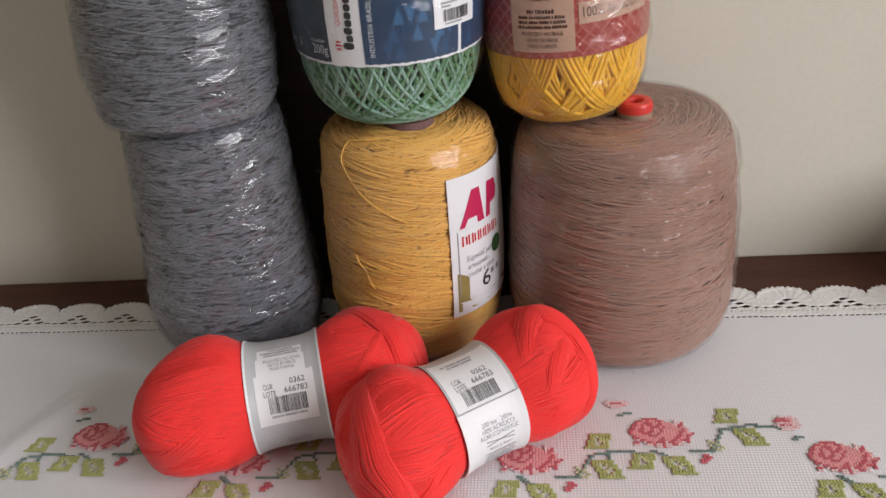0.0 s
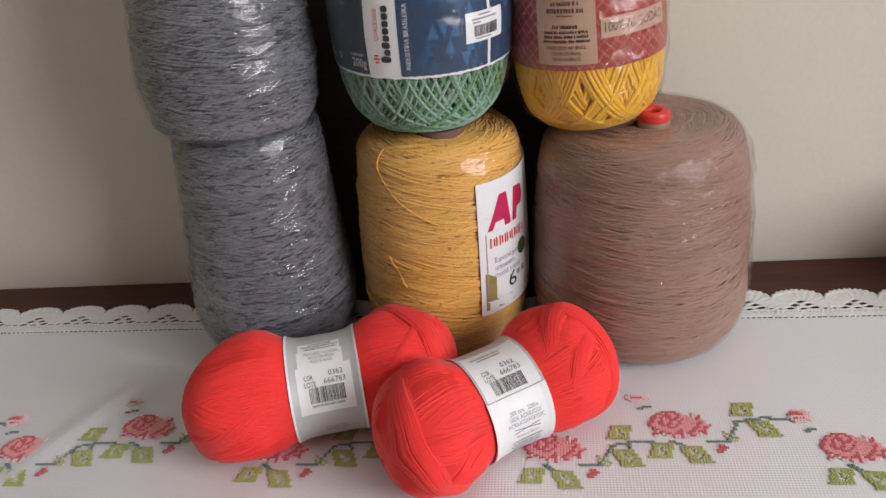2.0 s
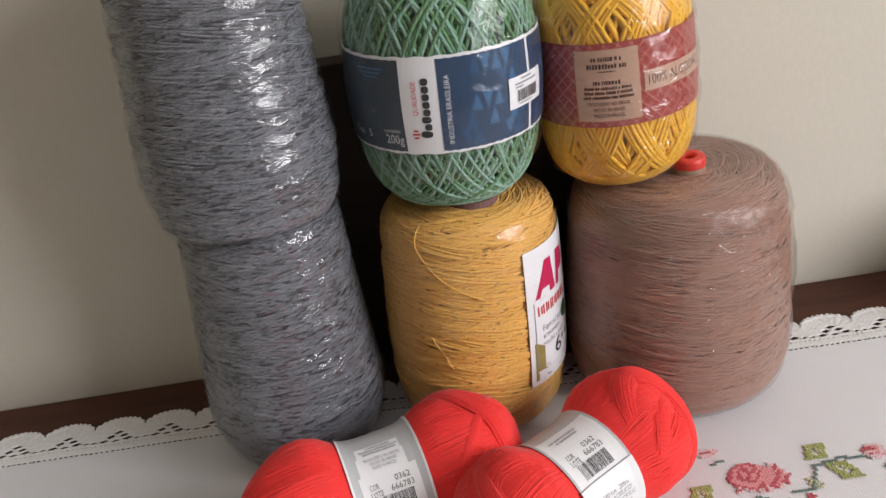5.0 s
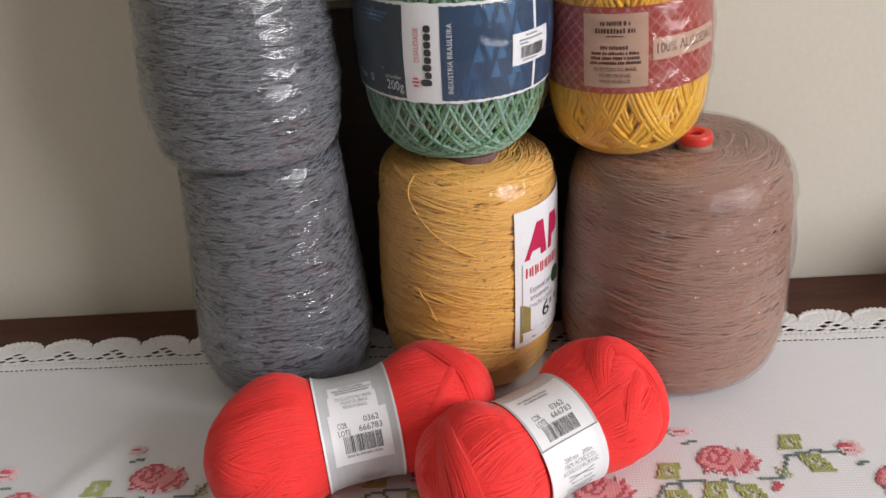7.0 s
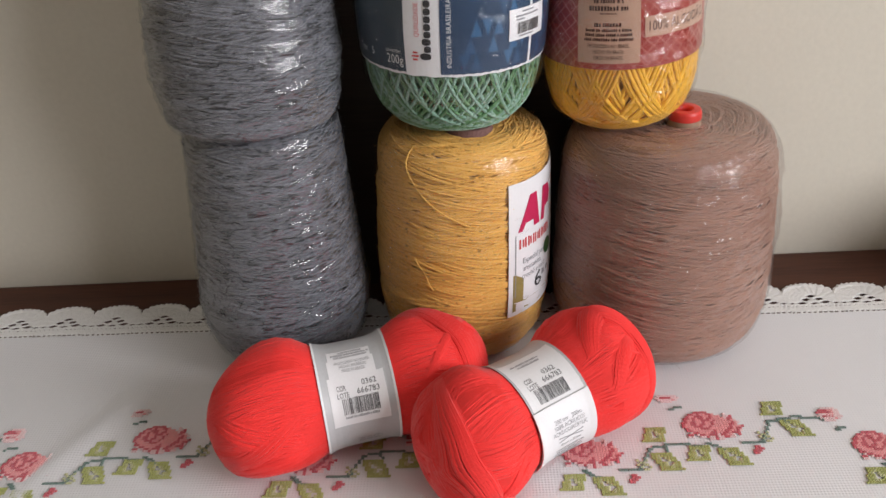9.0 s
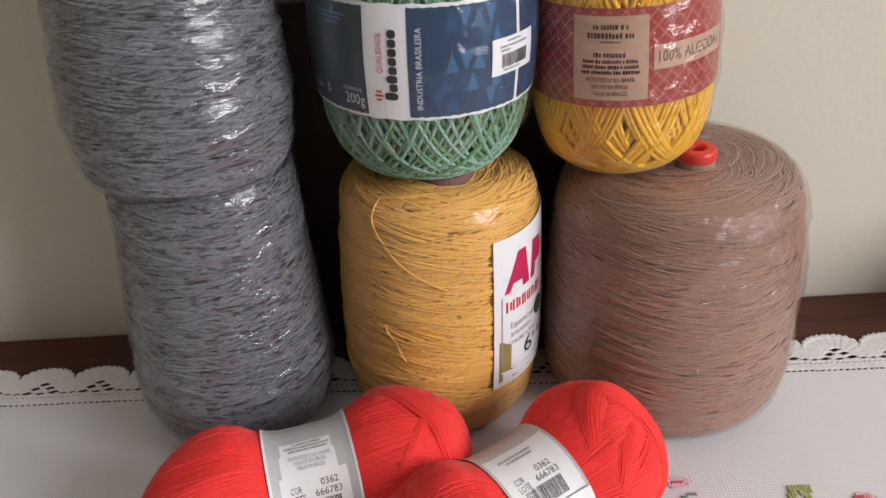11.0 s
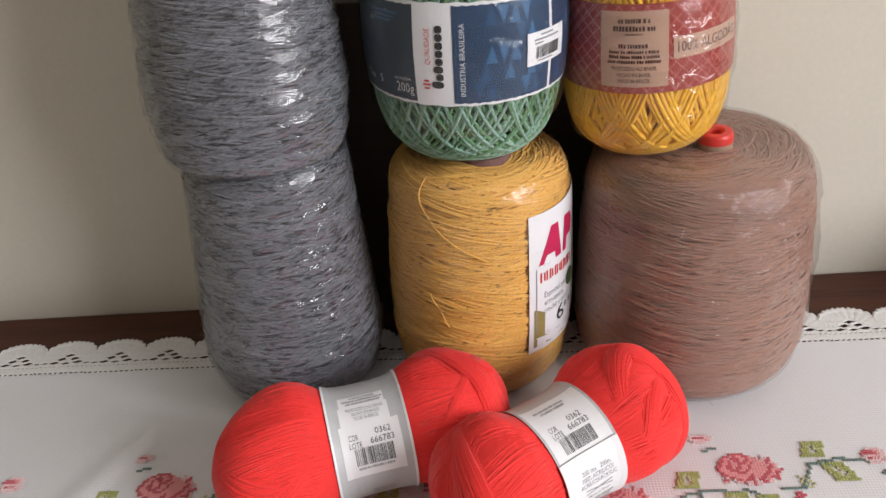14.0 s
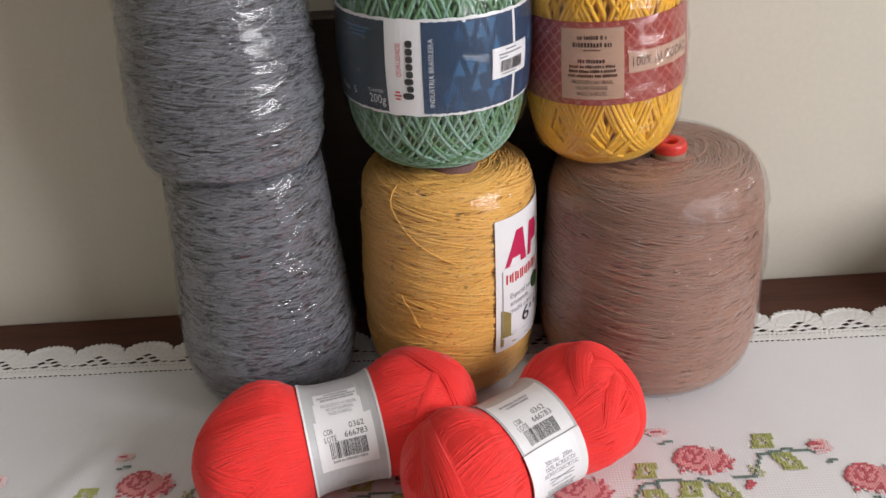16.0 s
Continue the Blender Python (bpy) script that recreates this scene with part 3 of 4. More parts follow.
def lace_unit(cell=0.00055):
    """One scallop of the edging: a relief of crochet stitches with its holes left open."""
    nx, ny = int(round(PITCH / cell)), 62
    cx = PITCH / nx
    h = np.full((ny, nx), np.nan)
    holes = ((-0.0072, 0.0112, 0.0036, 0.0014), (0.0006, 0.0106, 0.0030, 0.0012), (0.0080, 0.0118, 0.0036, 0.0017), (-0.0036, 0.0148, 0.0032, 0.0017), (0.0048, 0.0152, 0.0030, 0.0017), (0.0006, 0.0184, 0.0034, 0.0016), (-0.0135, 0.0108, 0.0026, 0.0008), (0.0140, 0.0108, 0.0026, 0.0008))
    for j in range(ny):
        for i in range(nx):
            x, y = (i + 0.5) * cx - PITCH / 2, (j + 0.5) * cell
            arc = 0.0208 + 0.0104 * math.sqrt(max(0.0, 1 - (x / (PITCH * 0.5)) ** 2))
            ang = math.atan2(y - 0.012, x)
            rad = math.hypot(x, (y - 0.012))
            edge = arc + 0.0021 * abs(math.sin(x * math.pi / 0.0033))
            if y > edge:
                continue
            z = 0.0009 + 0.0003 * abs(math.sin(ang * 11)) * (y > 0.0165) + 0.0001 * math.sin(rad * 2600)
            if arc - y < 0.0022:
                z += 0.0006
            hole = any(abs(x - hx - 0.5 * (y - hy)) / wx + abs(y - hy) / wy < 1 for hx, hy, wx, wy in holes)
            if abs(y - 0.0010) < 0.00045 and (x % 0.0034) < 0.0020:
                hole = True
            if abs(y - 0.0072) < 0.00030 and (x % 0.0030) < 0.0012:
                hole = True
            if not hole:
                h[j, i] = z
    idx, V, F = {}, [], []
    def vid(j, i, z):
        key = (j, i)
        if key not in idx:
            idx[key] = len(V)
            V.append([i * cx - PITCH / 2, j * cell, z])
        return idx[key]
    ok = ~np.isnan(h)
    for j in range(ny):
        for i in range(nx):
            if ok[j, i]:
                q = []
                for dj, di in ((0, 0), (0, 1), (1, 1), (1, 0)):
                    jj, ii = j + dj, i + di
                    near = [h[a, b] for a in (jj - 1, jj) for b in (ii - 1, ii) if 0 <= a < ny and 0 <= b < nx and ok[a, b]]
                    q.append(vid(jj, ii, sum(near) / len(near) * (0.35 if len(near) < 4 and 0 < ii < nx else 1)))
                F.append(q)
    return mesh_of("lace_scallop", V, F, True)


LACE = lace_unit()
LACE_STEP, LACE_X = 0.0339, 0.0024
for k in range(-18, 19):
    ob = put("lace_scallop", LACE, M_LACE, tc)
    ob.location = (LACE_X + k * LACE_STEP, LACE_Y - 0.0015 + 0.0002 * math.sin(k * 4.1), TOP + 0.0014 + 0.0001 * (k % 2))
    ob.rotation_euler = (radians(0.6), 0, 0)
    ob.scale = (LACE_STEP / PITCH * 1.006, 1.0 + 0.025 * math.sin(k * 5.3), 1.0)

# ---------- embroidery ----------
CELL = 0.0016
ROSE = ["      #####           ", "    ##o#oo##o   .     ", "   #oo###oo#ooo ..#   ", "  ##o#o##o##oooo.##   ", "  #oo#oo###o#oooo#o.  ", " ##o##oo#oo#oooooo#o. ",
        " #oo##o##oo#ooooo##o  ", " #ooo###oo#oooooo#ooo#", "  #oooo###oooooo##o## ", "  ##ooooooo#ooo##oo#. ", "   .##oooo##oo##o###  ", "  ## .##o###.##oo. #  ", "  ..  ..#..#..##..    ", "         ..#..        "]
LEAF = ["ggggggg  ", "gglgggg  ", "ggl.lggg ", " gg..lgg ", " gggl..gg", "  ggl.lgg", "  gggglgg", "  gggggggg"]
LEAFL = ["  ggggggg", "  gglgggg", "  gl.lggg", " ggg.llg ", " ggl..gg ", " ggllggg ", "gggggggg "]
BUD = ["  ..... ", " ###oo..", "#####o..", "  .ooo..", "   ...  "]
BUDP = [" ....... ", "..####...", " .....o. ", "  ....   "]
DROP = [" ## ", " ###", "### ", "##  "]
SPRIG = ["l  l ", " ll  ", "l ll ", " l  l", "  ll "]
STITCH = []
for a in (45, -45):
    c, s = math.cos(radians(a)), math.sin(radians(a))
    L, W = CELL * 0.64, CELL * 0.30
    for x, y, z in ((-L, -W, 0.0), (L, -W, 0.0), (L, W, 0.0), (-L, W, 0.0), (-L * 0.6, 0, 0.0004), (L * 0.6, 0, 0.0004)):
        STITCH.append((c * x - s * y, s * x + c * y, z + (0.0001 if a > 0 else 0)))
SF = [(0, 1, 5, 4), (2, 3, 4, 5), (1, 2, 5), (3, 0, 4)]


def stitches(name, cells, key, parent, ox, oy, label=""):
    V, F, rng = [], [], random.Random(len(cells))
    for x, y in cells:
        for half in (0, 6):
            b = len(V)
            for p in STITCH[half:half + 6]:
                V.append((ox + x * CELL + p[0] + rng.uniform(-1, 1) * 0.00008, oy + y * CELL + p[1] + rng.uniform(-1, 1) * 0.00008, p[2]))
            F += [tuple(b + i for i in f) for f in SF]
    me = mesh_of(name, V, F)
    return put(name, me, M_ST[key], parent, label)


def motif(name, rows, x, y, label=""):
    h, wd = len(rows), len(rows[0])
    top = None
    for key in "go.#ls":
        cells = [(i - wd / 2, h / 2 - j) for j, r in enumerate(rows) for i, ch in enumerate(r) if ch == key]
        if key == "." and name == "embroidered_leaf":
            continue
        if cells:
            if top is None:
                top = stitches(name, cells, key, EMB, x, y, label)
            else:
                stitches("stitching", cells, key, top, x, y)


def stem(pts):
    cells, done = [], set()
    for (x0, y0), (x1, y1) in zip(pts, pts[1:]):
        n = max(2, int(math.hypot(x1 - x0, y1 - y0) / CELL * 1.5))
        for i in range(n + 1):
            c = (round((x0 + (x1 - x0) * i / n) / CELL), round((y0 + (y1 - y0) * i / n) / CELL))
            if c not in done:
                done.add(c)
                cells.append(c)
    stitches("embroidered_stem", cells, "s", EMB, 0, 0)


EMB = new("embroidery")
EMB.parent = tc
EMB.matrix_basis = pose(0.1115, 0.4100, 0.0006, 0, 0, ROW)
tagged(EMB, "cross-stitched row of pink roses and green leaves")
for k in (-4, -3, -2, -1, 0, 1, 2):
    hx = k * 0.1552
    for hi, rx, ry in ((1, hx, 0.0), (0, hx - 0.069, -0.0185)):
        motif("embroidered_rose", ROSE, rx, ry, "shaded pink cross-stitch rose")
        motif("embroidered_bud", BUDP, rx - 0.020, ry + 0.0225, "pale pink cross-stitch bud")
        motif("embroidered_leaf", LEAFL, rx - 0.012, ry - 0.0205, "olive cross-stitch leaf")
        motif("embroidered_leaf", LEAF, rx + 0.006, ry - 0.0235, "olive cross-stitch leaf")
        motif("embroidered_bud", DROP, rx + 0.0205, ry - 0.019, "deep pink cross-stitch bud")
        motif("embroidered_sprig", SPRIG, rx + 0.027, ry - 0.0095, "pale green cross-stitch sprig")
        stem([(rx - 0.006, ry - 0.012), (rx + 0.002, ry - 0.0175)])
        stem([(rx - 0.021, ry + 0.014), (rx - 0.015, ry + 0.016)])
        stem([(rx + 0.013, ry - 0.012), (rx + 0.024, ry - 0.012), (rx + 0.029, ry - 0.002), (rx + 0.031, ry + 0.003), (rx + 0.047, ry + 0.006), (rx + 0.060, ry + 0.004)])
        stem([(rx + 0.040, ry + 0.005), (rx + 0.041, ry + 0.001)])
        motif("embroidered_leaf", LEAFL, rx + 0.036, ry + 0.0125, "olive cross-stitch leaf")
        motif("embroidered_leaf", LEAF, rx + (0.045 if hi else 0.039), ry - (0.0035 if hi else 0.0075), "olive cross-stitch leaf")
        if hi:
            motif("embroidered_bud", BUD, rx + 0.066, ry + 0.008, "pink cross-stitch rosebud")

# ---------- yarn cones ----------


def cone(name, m, prof, strands, mats, label, category, film=None, group="", hairs=0):
    ob = thing(name, m, label, category, group)
    # core in the darkened colour, so gaps between strands look shaded
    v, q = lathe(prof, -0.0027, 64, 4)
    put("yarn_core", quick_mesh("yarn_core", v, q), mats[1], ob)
    v, q = strands
    tagged(put("wound_yarn", quick_mesh("wound_yarn", v, q), mats[0], ob), kind="stuff")
    if hairs:
        v, q = fuzz(prof, hairs, film[5] + 70)
        tagged(put("fibre_fuzz", quick_mesh("fibre_fuzz", v, q), mats[0], ob), kind="stuff")
    if film:
        off, wob, material, s0, s1, seed, pleat = film[:7]
        v, q = lathe(prof, off, 160, 2, wob, seed, s0, s1, pleat, folds=film[7] if len(film) > 7 else 0)
        fo = put("plastic_film", quick_mesh("plastic_film", v, q), material, ob, "crinkled clear plastic film")
        fo.visible_shadow = False
    return ob


GREY_LOW = Profile([(0.012, 0.0), (0.034, 0.0), (0.041, 0.004), (0.048, 0.014), (0.0522, 0.032), (0.0525, 0.042), (0.0505, 0.060), (0.0485, 0.085), (0.0462, 0.110), (0.0448, 0.130), (0.0436, 0.152), (0.040, 0.158), (0.012, 0.1585)])
GREY_UP = Profile([(0.012, 0.0), (0.0428, 0.0), (0.0452, 0.0028), (0.0476, 0.013), (0.0497, 0.027), (0.0502, 0.036), (0.0492, 0.049), (0.0476, 0.064), (0.0462, 0.080), (0.0455, 0.096), (0.044, 0.125), (0.0425, 0.147), (0.038, 0.153), (0.012, 0.1535)])
GB = pose(-0.1395, 0.505, 0.0008, 0, 1.5, 0)
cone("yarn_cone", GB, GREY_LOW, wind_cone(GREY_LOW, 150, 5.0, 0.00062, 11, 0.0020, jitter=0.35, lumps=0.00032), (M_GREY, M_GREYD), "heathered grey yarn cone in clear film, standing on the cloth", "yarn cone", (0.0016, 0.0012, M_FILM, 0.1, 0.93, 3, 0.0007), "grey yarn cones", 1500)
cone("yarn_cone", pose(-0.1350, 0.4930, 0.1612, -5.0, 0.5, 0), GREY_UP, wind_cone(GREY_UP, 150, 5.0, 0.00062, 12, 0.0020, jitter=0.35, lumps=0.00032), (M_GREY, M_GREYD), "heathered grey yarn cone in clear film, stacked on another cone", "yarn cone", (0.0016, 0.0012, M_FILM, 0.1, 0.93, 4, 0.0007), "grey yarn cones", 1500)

# mustard cone with its white label
YEL = Profile([(0.012, 0.0), (0.038, 0.0), (0.0445, 0.005), (0.0488, 0.014), (0.0520, 0.030), (0.0528, 0.050), (0.0522, 0.075), (0.0510, 0.103), (0.0500, 0.121), (0.0484, 0.134), (0.0440, 0.1415), (0.034, 0.1445), (0.020, 0.1440), (0.012, 0.140), (0.008, 0.130)])
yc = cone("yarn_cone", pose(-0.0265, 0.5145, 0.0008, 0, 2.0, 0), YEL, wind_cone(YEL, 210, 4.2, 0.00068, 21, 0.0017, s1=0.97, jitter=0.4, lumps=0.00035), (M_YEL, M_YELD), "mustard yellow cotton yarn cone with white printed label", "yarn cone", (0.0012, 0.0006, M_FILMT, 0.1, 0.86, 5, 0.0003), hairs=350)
bm = bmesh.new()
for r0, r1, z0, z1 in ((0.0140, 0.0140, 0.10, 0.1490), (0.0122, 0.0122, 0.1490, 0.10)):
    bmesh.ops.create_cone(bm, cap_ends=False, segments=32, radius1=max(r0, 1e-4), radius2=r1, depth=max(abs(z1 - z0), 1e-5), matrix=Matrix.Translation((0.003, -0.0135, (z0 + z1) / 2)))
part("cardboard_tube", bm, M_CORE, yc, "purple-brown cardboard tube")
lb = turned(YEL)
A0 = radians(29)
pl = lb.sheet("paper_label", A0, A0 + 1.35, 0.037, 0.124, 0.0016, M_PAPER, yc, 30, 12, "white printed paper label")
K = 1 / 0.0525
du = lambda mm: A0 + mm * 0.001 * K
lb.poly("printed_shape", [(du(6), 0.0935), (du(9.5), 0.0935), (du(12), 0.098), (du(18.5), 0.098), (du(19), 0.0935), (du(24.5), 0.0935), (du(21.5), 0.1145), (du(15.5), 0.1145)], 0.00185, M_PINKINK, pl)
lb.poly("printed_shape", [(du(26), 0.0935), (du(30), 0.0935), (du(31), 0.1005), (du(37), 0.1015), (du(39), 0.107), (du(37), 0.1135), (du(28.5), 0.1145)], 0.00185, M_PINKINK, pl)
for i in range(14):
    lb.bar(du(7.6 + i * 2.15 + (0.35 if i % 2 else 0)), 0.0855, 1.15 * 0.001 * K, 0.0062 - (0.0012 if i % 3 == 1 else 0), 0.00185, M_REDINK, pl)
lb.poly("printed_emblem", [(du(35) + 0.1 * math.cos(a), 0.073 + 0.0055 * math.sin(a)) for a in np.linspace(0, 6.2, 16)], 0.0019, M_GREENINK, pl)


def on(lab, k):
    """The same paper with both its coordinates in metres."""
    return Label(lambda u, v, off: lab.f(A0 + u * k, v, off))


lm = on(lb, K)
for i, s in enumerate(("Especial para", "artesanato,", "crochê e tricô")):
    lm.text(s, 0.0205 - (0.002 if i == 1 else 0), 0.0735 - i * 0.0052, 0.0052, 0.00185, M_GREYINK, pl, width=(0.0215, 0.017, 0.0225)[i])
lm.bar(0.0015 + 0.003, 0.071, 0.0006, 0.042, 0.00185, M_GREYINK, pl)
lm.bar(0.0295, 0.0575, 0.003, 0.0035, 0.00185, M_GREYINK, pl)
lm.bar(0.0350, 0.0575, 0.003, 0.0035, 0.00185, M_GREYINK, pl)
lm.poly("printed_frame", [(0.003, 0.040), (0.050, 0.040), (0.050, 0.0455), (0.0125, 0.0455), (0.0105, 0.047), (0.0105, 0.062), (0.0045, 0.066), (0.003, 0.066)], 0.00182, M_OLIVE, pl)
lm.text("6", 0.0238, 0.0550, 0.0150, 0.0019, M_INK, pl, width=0.0072)
# a loose strand across the front
t = np.linspace(0, 1, 60)
for a, zz in ((np.radians(-40 + 3 * t + 42 * t ** 3), 0.1425 - 0.020 * t ** 0.7 - 0.020 * t ** 2), (np.radians(-31 + 12 * t), 0.079 - 0.019 * t)):
    r = np.array([float(YEL.radius(z)) for z in zz]) + 0.0011 + 0.0006 * np.sin(t * 9)
    v, q = tubes([np.stack([r * np.sin(a), -r * np.cos(a), zz], -1)], [np.stack([np.sin(a), -np.cos(a), 0 * a], -1)], 0.00038, 6)
    put("loose_strand", quick_mesh("loose_strand", v, q), M_YEL, yc)

# dusty beige cone in a loose bag, with a red-capped tube
BEI = Profile([(0.014, 0.0), (0.048, 0.0), (0.057, 0.004), (0.0638, 0.014), (0.0662, 0.030), (0.0657, 0.050), (0.0645, 0.074), (0.0628, 0.098), (0.0608, 0.117), (0.0585, 0.128), (0.054, 0.136), (0.044, 0.139), (0.026, 0.1385), (0.012, 0.1378), (0.005, 0.136), (0.004, 0.130)])
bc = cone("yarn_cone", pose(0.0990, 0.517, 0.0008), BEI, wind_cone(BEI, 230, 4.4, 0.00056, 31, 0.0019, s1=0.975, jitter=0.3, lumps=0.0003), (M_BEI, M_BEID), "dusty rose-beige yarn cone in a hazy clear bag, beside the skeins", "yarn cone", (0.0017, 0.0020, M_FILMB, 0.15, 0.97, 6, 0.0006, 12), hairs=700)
OFF, THIN = np.array([0.0055, -0.0060, 0.002]), np.array([0.74, 0.74, 0.99])
v, q = lathe(Profile([(0.0135, 0.11), (0.0128, 0.141), (0.0125, 0.142)]), 0, 40, 8)
put("tube", quick_mesh("tube", v * THIN + OFF, q), M_TUBE, bc, "yellowish plastic tube")
v, q = lathe(Profile([(0.0126, 0.1405), (0.0130, 0.1418), (0.0127, 0.1450), (0.0118, 0.1465), (0.0065, 0.1466), (0.0048, 0.1452), (0.0042, 0.135)]), 0, 40, 4)
put("cap", quick_mesh("cap", v * THIN + OFF, q), M_CAP, bc, "red plastic rim")

# ---------- yarn balls ----------
GR = Profile([(0.011, 0.0), (0.020, 0.0008), (0.0345, 0.0055), (0.0420, 0.0150), (0.0464, 0.0290), (0.0484, 0.0450), (0.0494, 0.0650), (0.0484, 0.0850), (0.0464, 0.1010), (0.0420, 0.1150), (0.0345, 0.1245), (0.020, 0.1292), (0.011, 0.130)])
gb = thing("yarn_ball", pose(-0.0262, 0.5125, 0.1492, 0, 1.5, 0), "variegated green cotton ball with navy band, on the mustard cone", "yarn ball", "cotton yarn balls")
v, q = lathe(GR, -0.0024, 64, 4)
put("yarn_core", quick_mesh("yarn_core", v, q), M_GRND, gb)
v, q = wind_ball(GR, 84, 0.43, 0.16, 0.00105, 41, 0.0020)
tagged(put("wound_yarn", quick_mesh("wound_yarn", v, q), M_GRN, gb), kind="stuff")
v, q = wind_ball(GR, 46, 0.40, 0.22, 0.0010, 42, 0.0006)
tagged(put("wound_yarn", quick_mesh("wound_yarn", v, q), M_GRNL, gb, "pale green strands"), kind="stuff")
v, q = lathe(GR, 0.0032, 160, 2, 0.0007, 7, 0.27, 0.88, 0.00016, 0.009)
put("plastic_film", quick_mesh("plastic_film", v, q), M_FILMT, gb, "clear plastic film").visible_shadow = False
lb = turned(GR)
B0, B1 = 0.0405, 0.0885
band = lb.sheet("paper_band", -2.9, 2.9, B0, B1, 0.0019, M_PAPER, gb, 96, 6, "navy, blue and white printed paper band", wave=0.0003)
dg = lambda d: radians(d)
lb.sheet("navy_panel", -2.85, dg(-27), B0 + 0.0014, B1 - 0.0014, 0.0021, M_SLATE, band, 60, 6, wave=0.0003, thick=0.00015)
lb.sheet("navy_panel", dg(-6), dg(50), B0 + 0.0014, B1 - 0.0014, 0.0021, M_NAVY, band, 30, 6, wave=0.0003, thick=0.00015)
lb.sheet("navy_panel", dg(52.5), 2.85, B0 + 0.0014, B1 - 0.0014, 0.0021, M_NAVY, band, 60, 6, wave=0.0003, thick=0.00015)
rng = random.Random(5)
for i in range(7):
    for j in range(5):
        d0, z0 = 4 + i * 6.6 + (3.3 if j % 2 else 0), B0 + 0.003 + j * 0.0086
        if d0 > 42:
            continue
        up = (i + j) % 2
        if rng.random() < 0.68:
            pts = [(dg(d0), z0), (dg(d0 + 6.6), z0), (dg(d0 + 3.3), z0 + 0.0084)] if up else [(dg(d0), z0 + 0.0084), (dg(d0 + 3.3), z0), (dg(d0 + 6.6), z0 + 0.0084)]
            lb.poly("printed_triangle", pts, 0.00225, rng.choice((M_NAVY2, M_NAVY3, M_NAVY3)), band)
for i in range(6):
    d0 = 56 + i * 5
    lb.poly("printed_triangle", [(dg(d0), B0 + 0.004 + (i % 3) * 0.012), (dg(d0 + 6), B0 + 0.004 + (i % 3) * 0.012), (dg(d0 + 3), B0 + 0.014 + (i % 3) * 0.012)], 0.00225, rng.choice((M_NAVY2, M_NAVY3)), band)
lg = Label(lambda u, v, off: lb.f(u / 0.0493, v, off))
mid = (B0 + B1) / 2
u0 = dg(-16.5) * 0.0493
lg.text("QUALIDADE", u0 - 0.0022, mid + 0.0045, 0.0034, 0.0022, M_REDINK, band, turn=90, width=0.0165)
# the maker's mark: a row of plain dark shapes, the first one taller
for i in range(8):
    tall = 0.0028 if i == 0 else (0.0022 if i == 2 else 0.0017)
    lg.poly("printed_shape", [(u0 + 0.0047 - tall + tall * math.cos(q_), mid - 0.0134 + i * 0.0037 + 0.00175 * math.copysign(abs(math.sin(q_)) ** 0.6, math.sin(q_))) for q_ in np.linspace(0, 5.9, 17)], 0.0022, M_INK, band)
for i in range(3):
    lg.bar(u0 - 0.0034, mid - 0.0152 + i * 0.0018, 0.0035 if i == 1 else 0.0024, 0.0009, 0.0022, M_REDINK, band)
lg.text("INDUSTRIA BRASILEIRA", dg(-1) * 0.0493, mid - 0.002, 0.0034, 0.0023, M_WHITEINK, band, turn=90, width=0.034)
lg.text("200g", dg(-34) * 0.0493, B0 + 0.0072, 0.0068, 0.0023, M_WHITEINK, band, width=0.0098)
lg.text("CONTÉM", dg(-35) * 0.0493, B0 + 0.0115, 0.0022, 0.0023, M_WHITEINK, band)
lg.text("5", dg(-52) * 0.0493, B0 + 0.0085, 0.0055, 0.0023, M_WHITEINK, band)
lg.text("Tex", dg(-63) * 0.0493, B0 + 0.0085, 0.0052, 0.0023, M_WHITEINK, band)
for i in range(3):
    lg.bar(dg(-46) * 0.0493, B1 - 0.006 - i * 0.0019, 0.017 - 0.004 * i, 0.0009, 0.0023, M_NAVY2, band)
st = lg.sheet("price_sticker", dg(33.5) * 0.0493, dg(62) * 0.0493, mid - 0.0088, mid + 0.0066, 0.0028, M_PAPER, gb, 20, 4, "white barcode sticker")
lg.bar(dg(47) * 0.0493, mid + 0.0050, 0.008, 0.0008, 0.00295, M_GREYINK, st)
lg.bar(dg(47) * 0.0493, mid + 0.0030, 0.016, 0.0009, 0.00295, M_GREYINK, st)
lg.bar(dg(41) * 0.0493, mid + 0.0014, 0.005, 0.0008, 0.00295, M_GREYINK, st)
lg.barcode(dg(48) * 0.0493, mid - 0.0030, 0.0155, 0.0058, 0.00295, st, 3)
lg.bar(dg(46) * 0.0493, mid - 0.0070, 0.010, 0.0007, 0.00295, M_GREYINK, st)

SU = Profile([(0.010, 0.0), (0.017, 0.0008), (0.0285, 0.0045), (0.0365, 0.0125), (0.0405, 0.0260), (0.0420, 0.0450), (0.0420, 0.0620), (0.0412, 0.0760), (0.0404, 0.0900), (0.0375, 0.1030), (0.030, 0.1130), (0.017, 0.1175), (0.010, 0.118)])
sun = thing("yarn_ball", pose(0.0700, 0.525, 0.1395, 0, -2.5, 0), "sunflower yellow cotton ball with maroon band, on the beige cone", "yarn ball", "cotton yarn balls")
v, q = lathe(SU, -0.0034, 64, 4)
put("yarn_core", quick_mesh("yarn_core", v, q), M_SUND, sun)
v, q = wind_ball(SU, 80, 0.36, 0.25, 0.0013, 51, 0.0014, sink=0.0012)
tagged(put("wound_yarn", quick_mesh("wound_yarn", v, q), M_SUN, sun), kind="stuff")
v, q = wind_ball(SU, 60, 0.42, 0.05, 0.00128, 52, 0.0005, bunch=6)
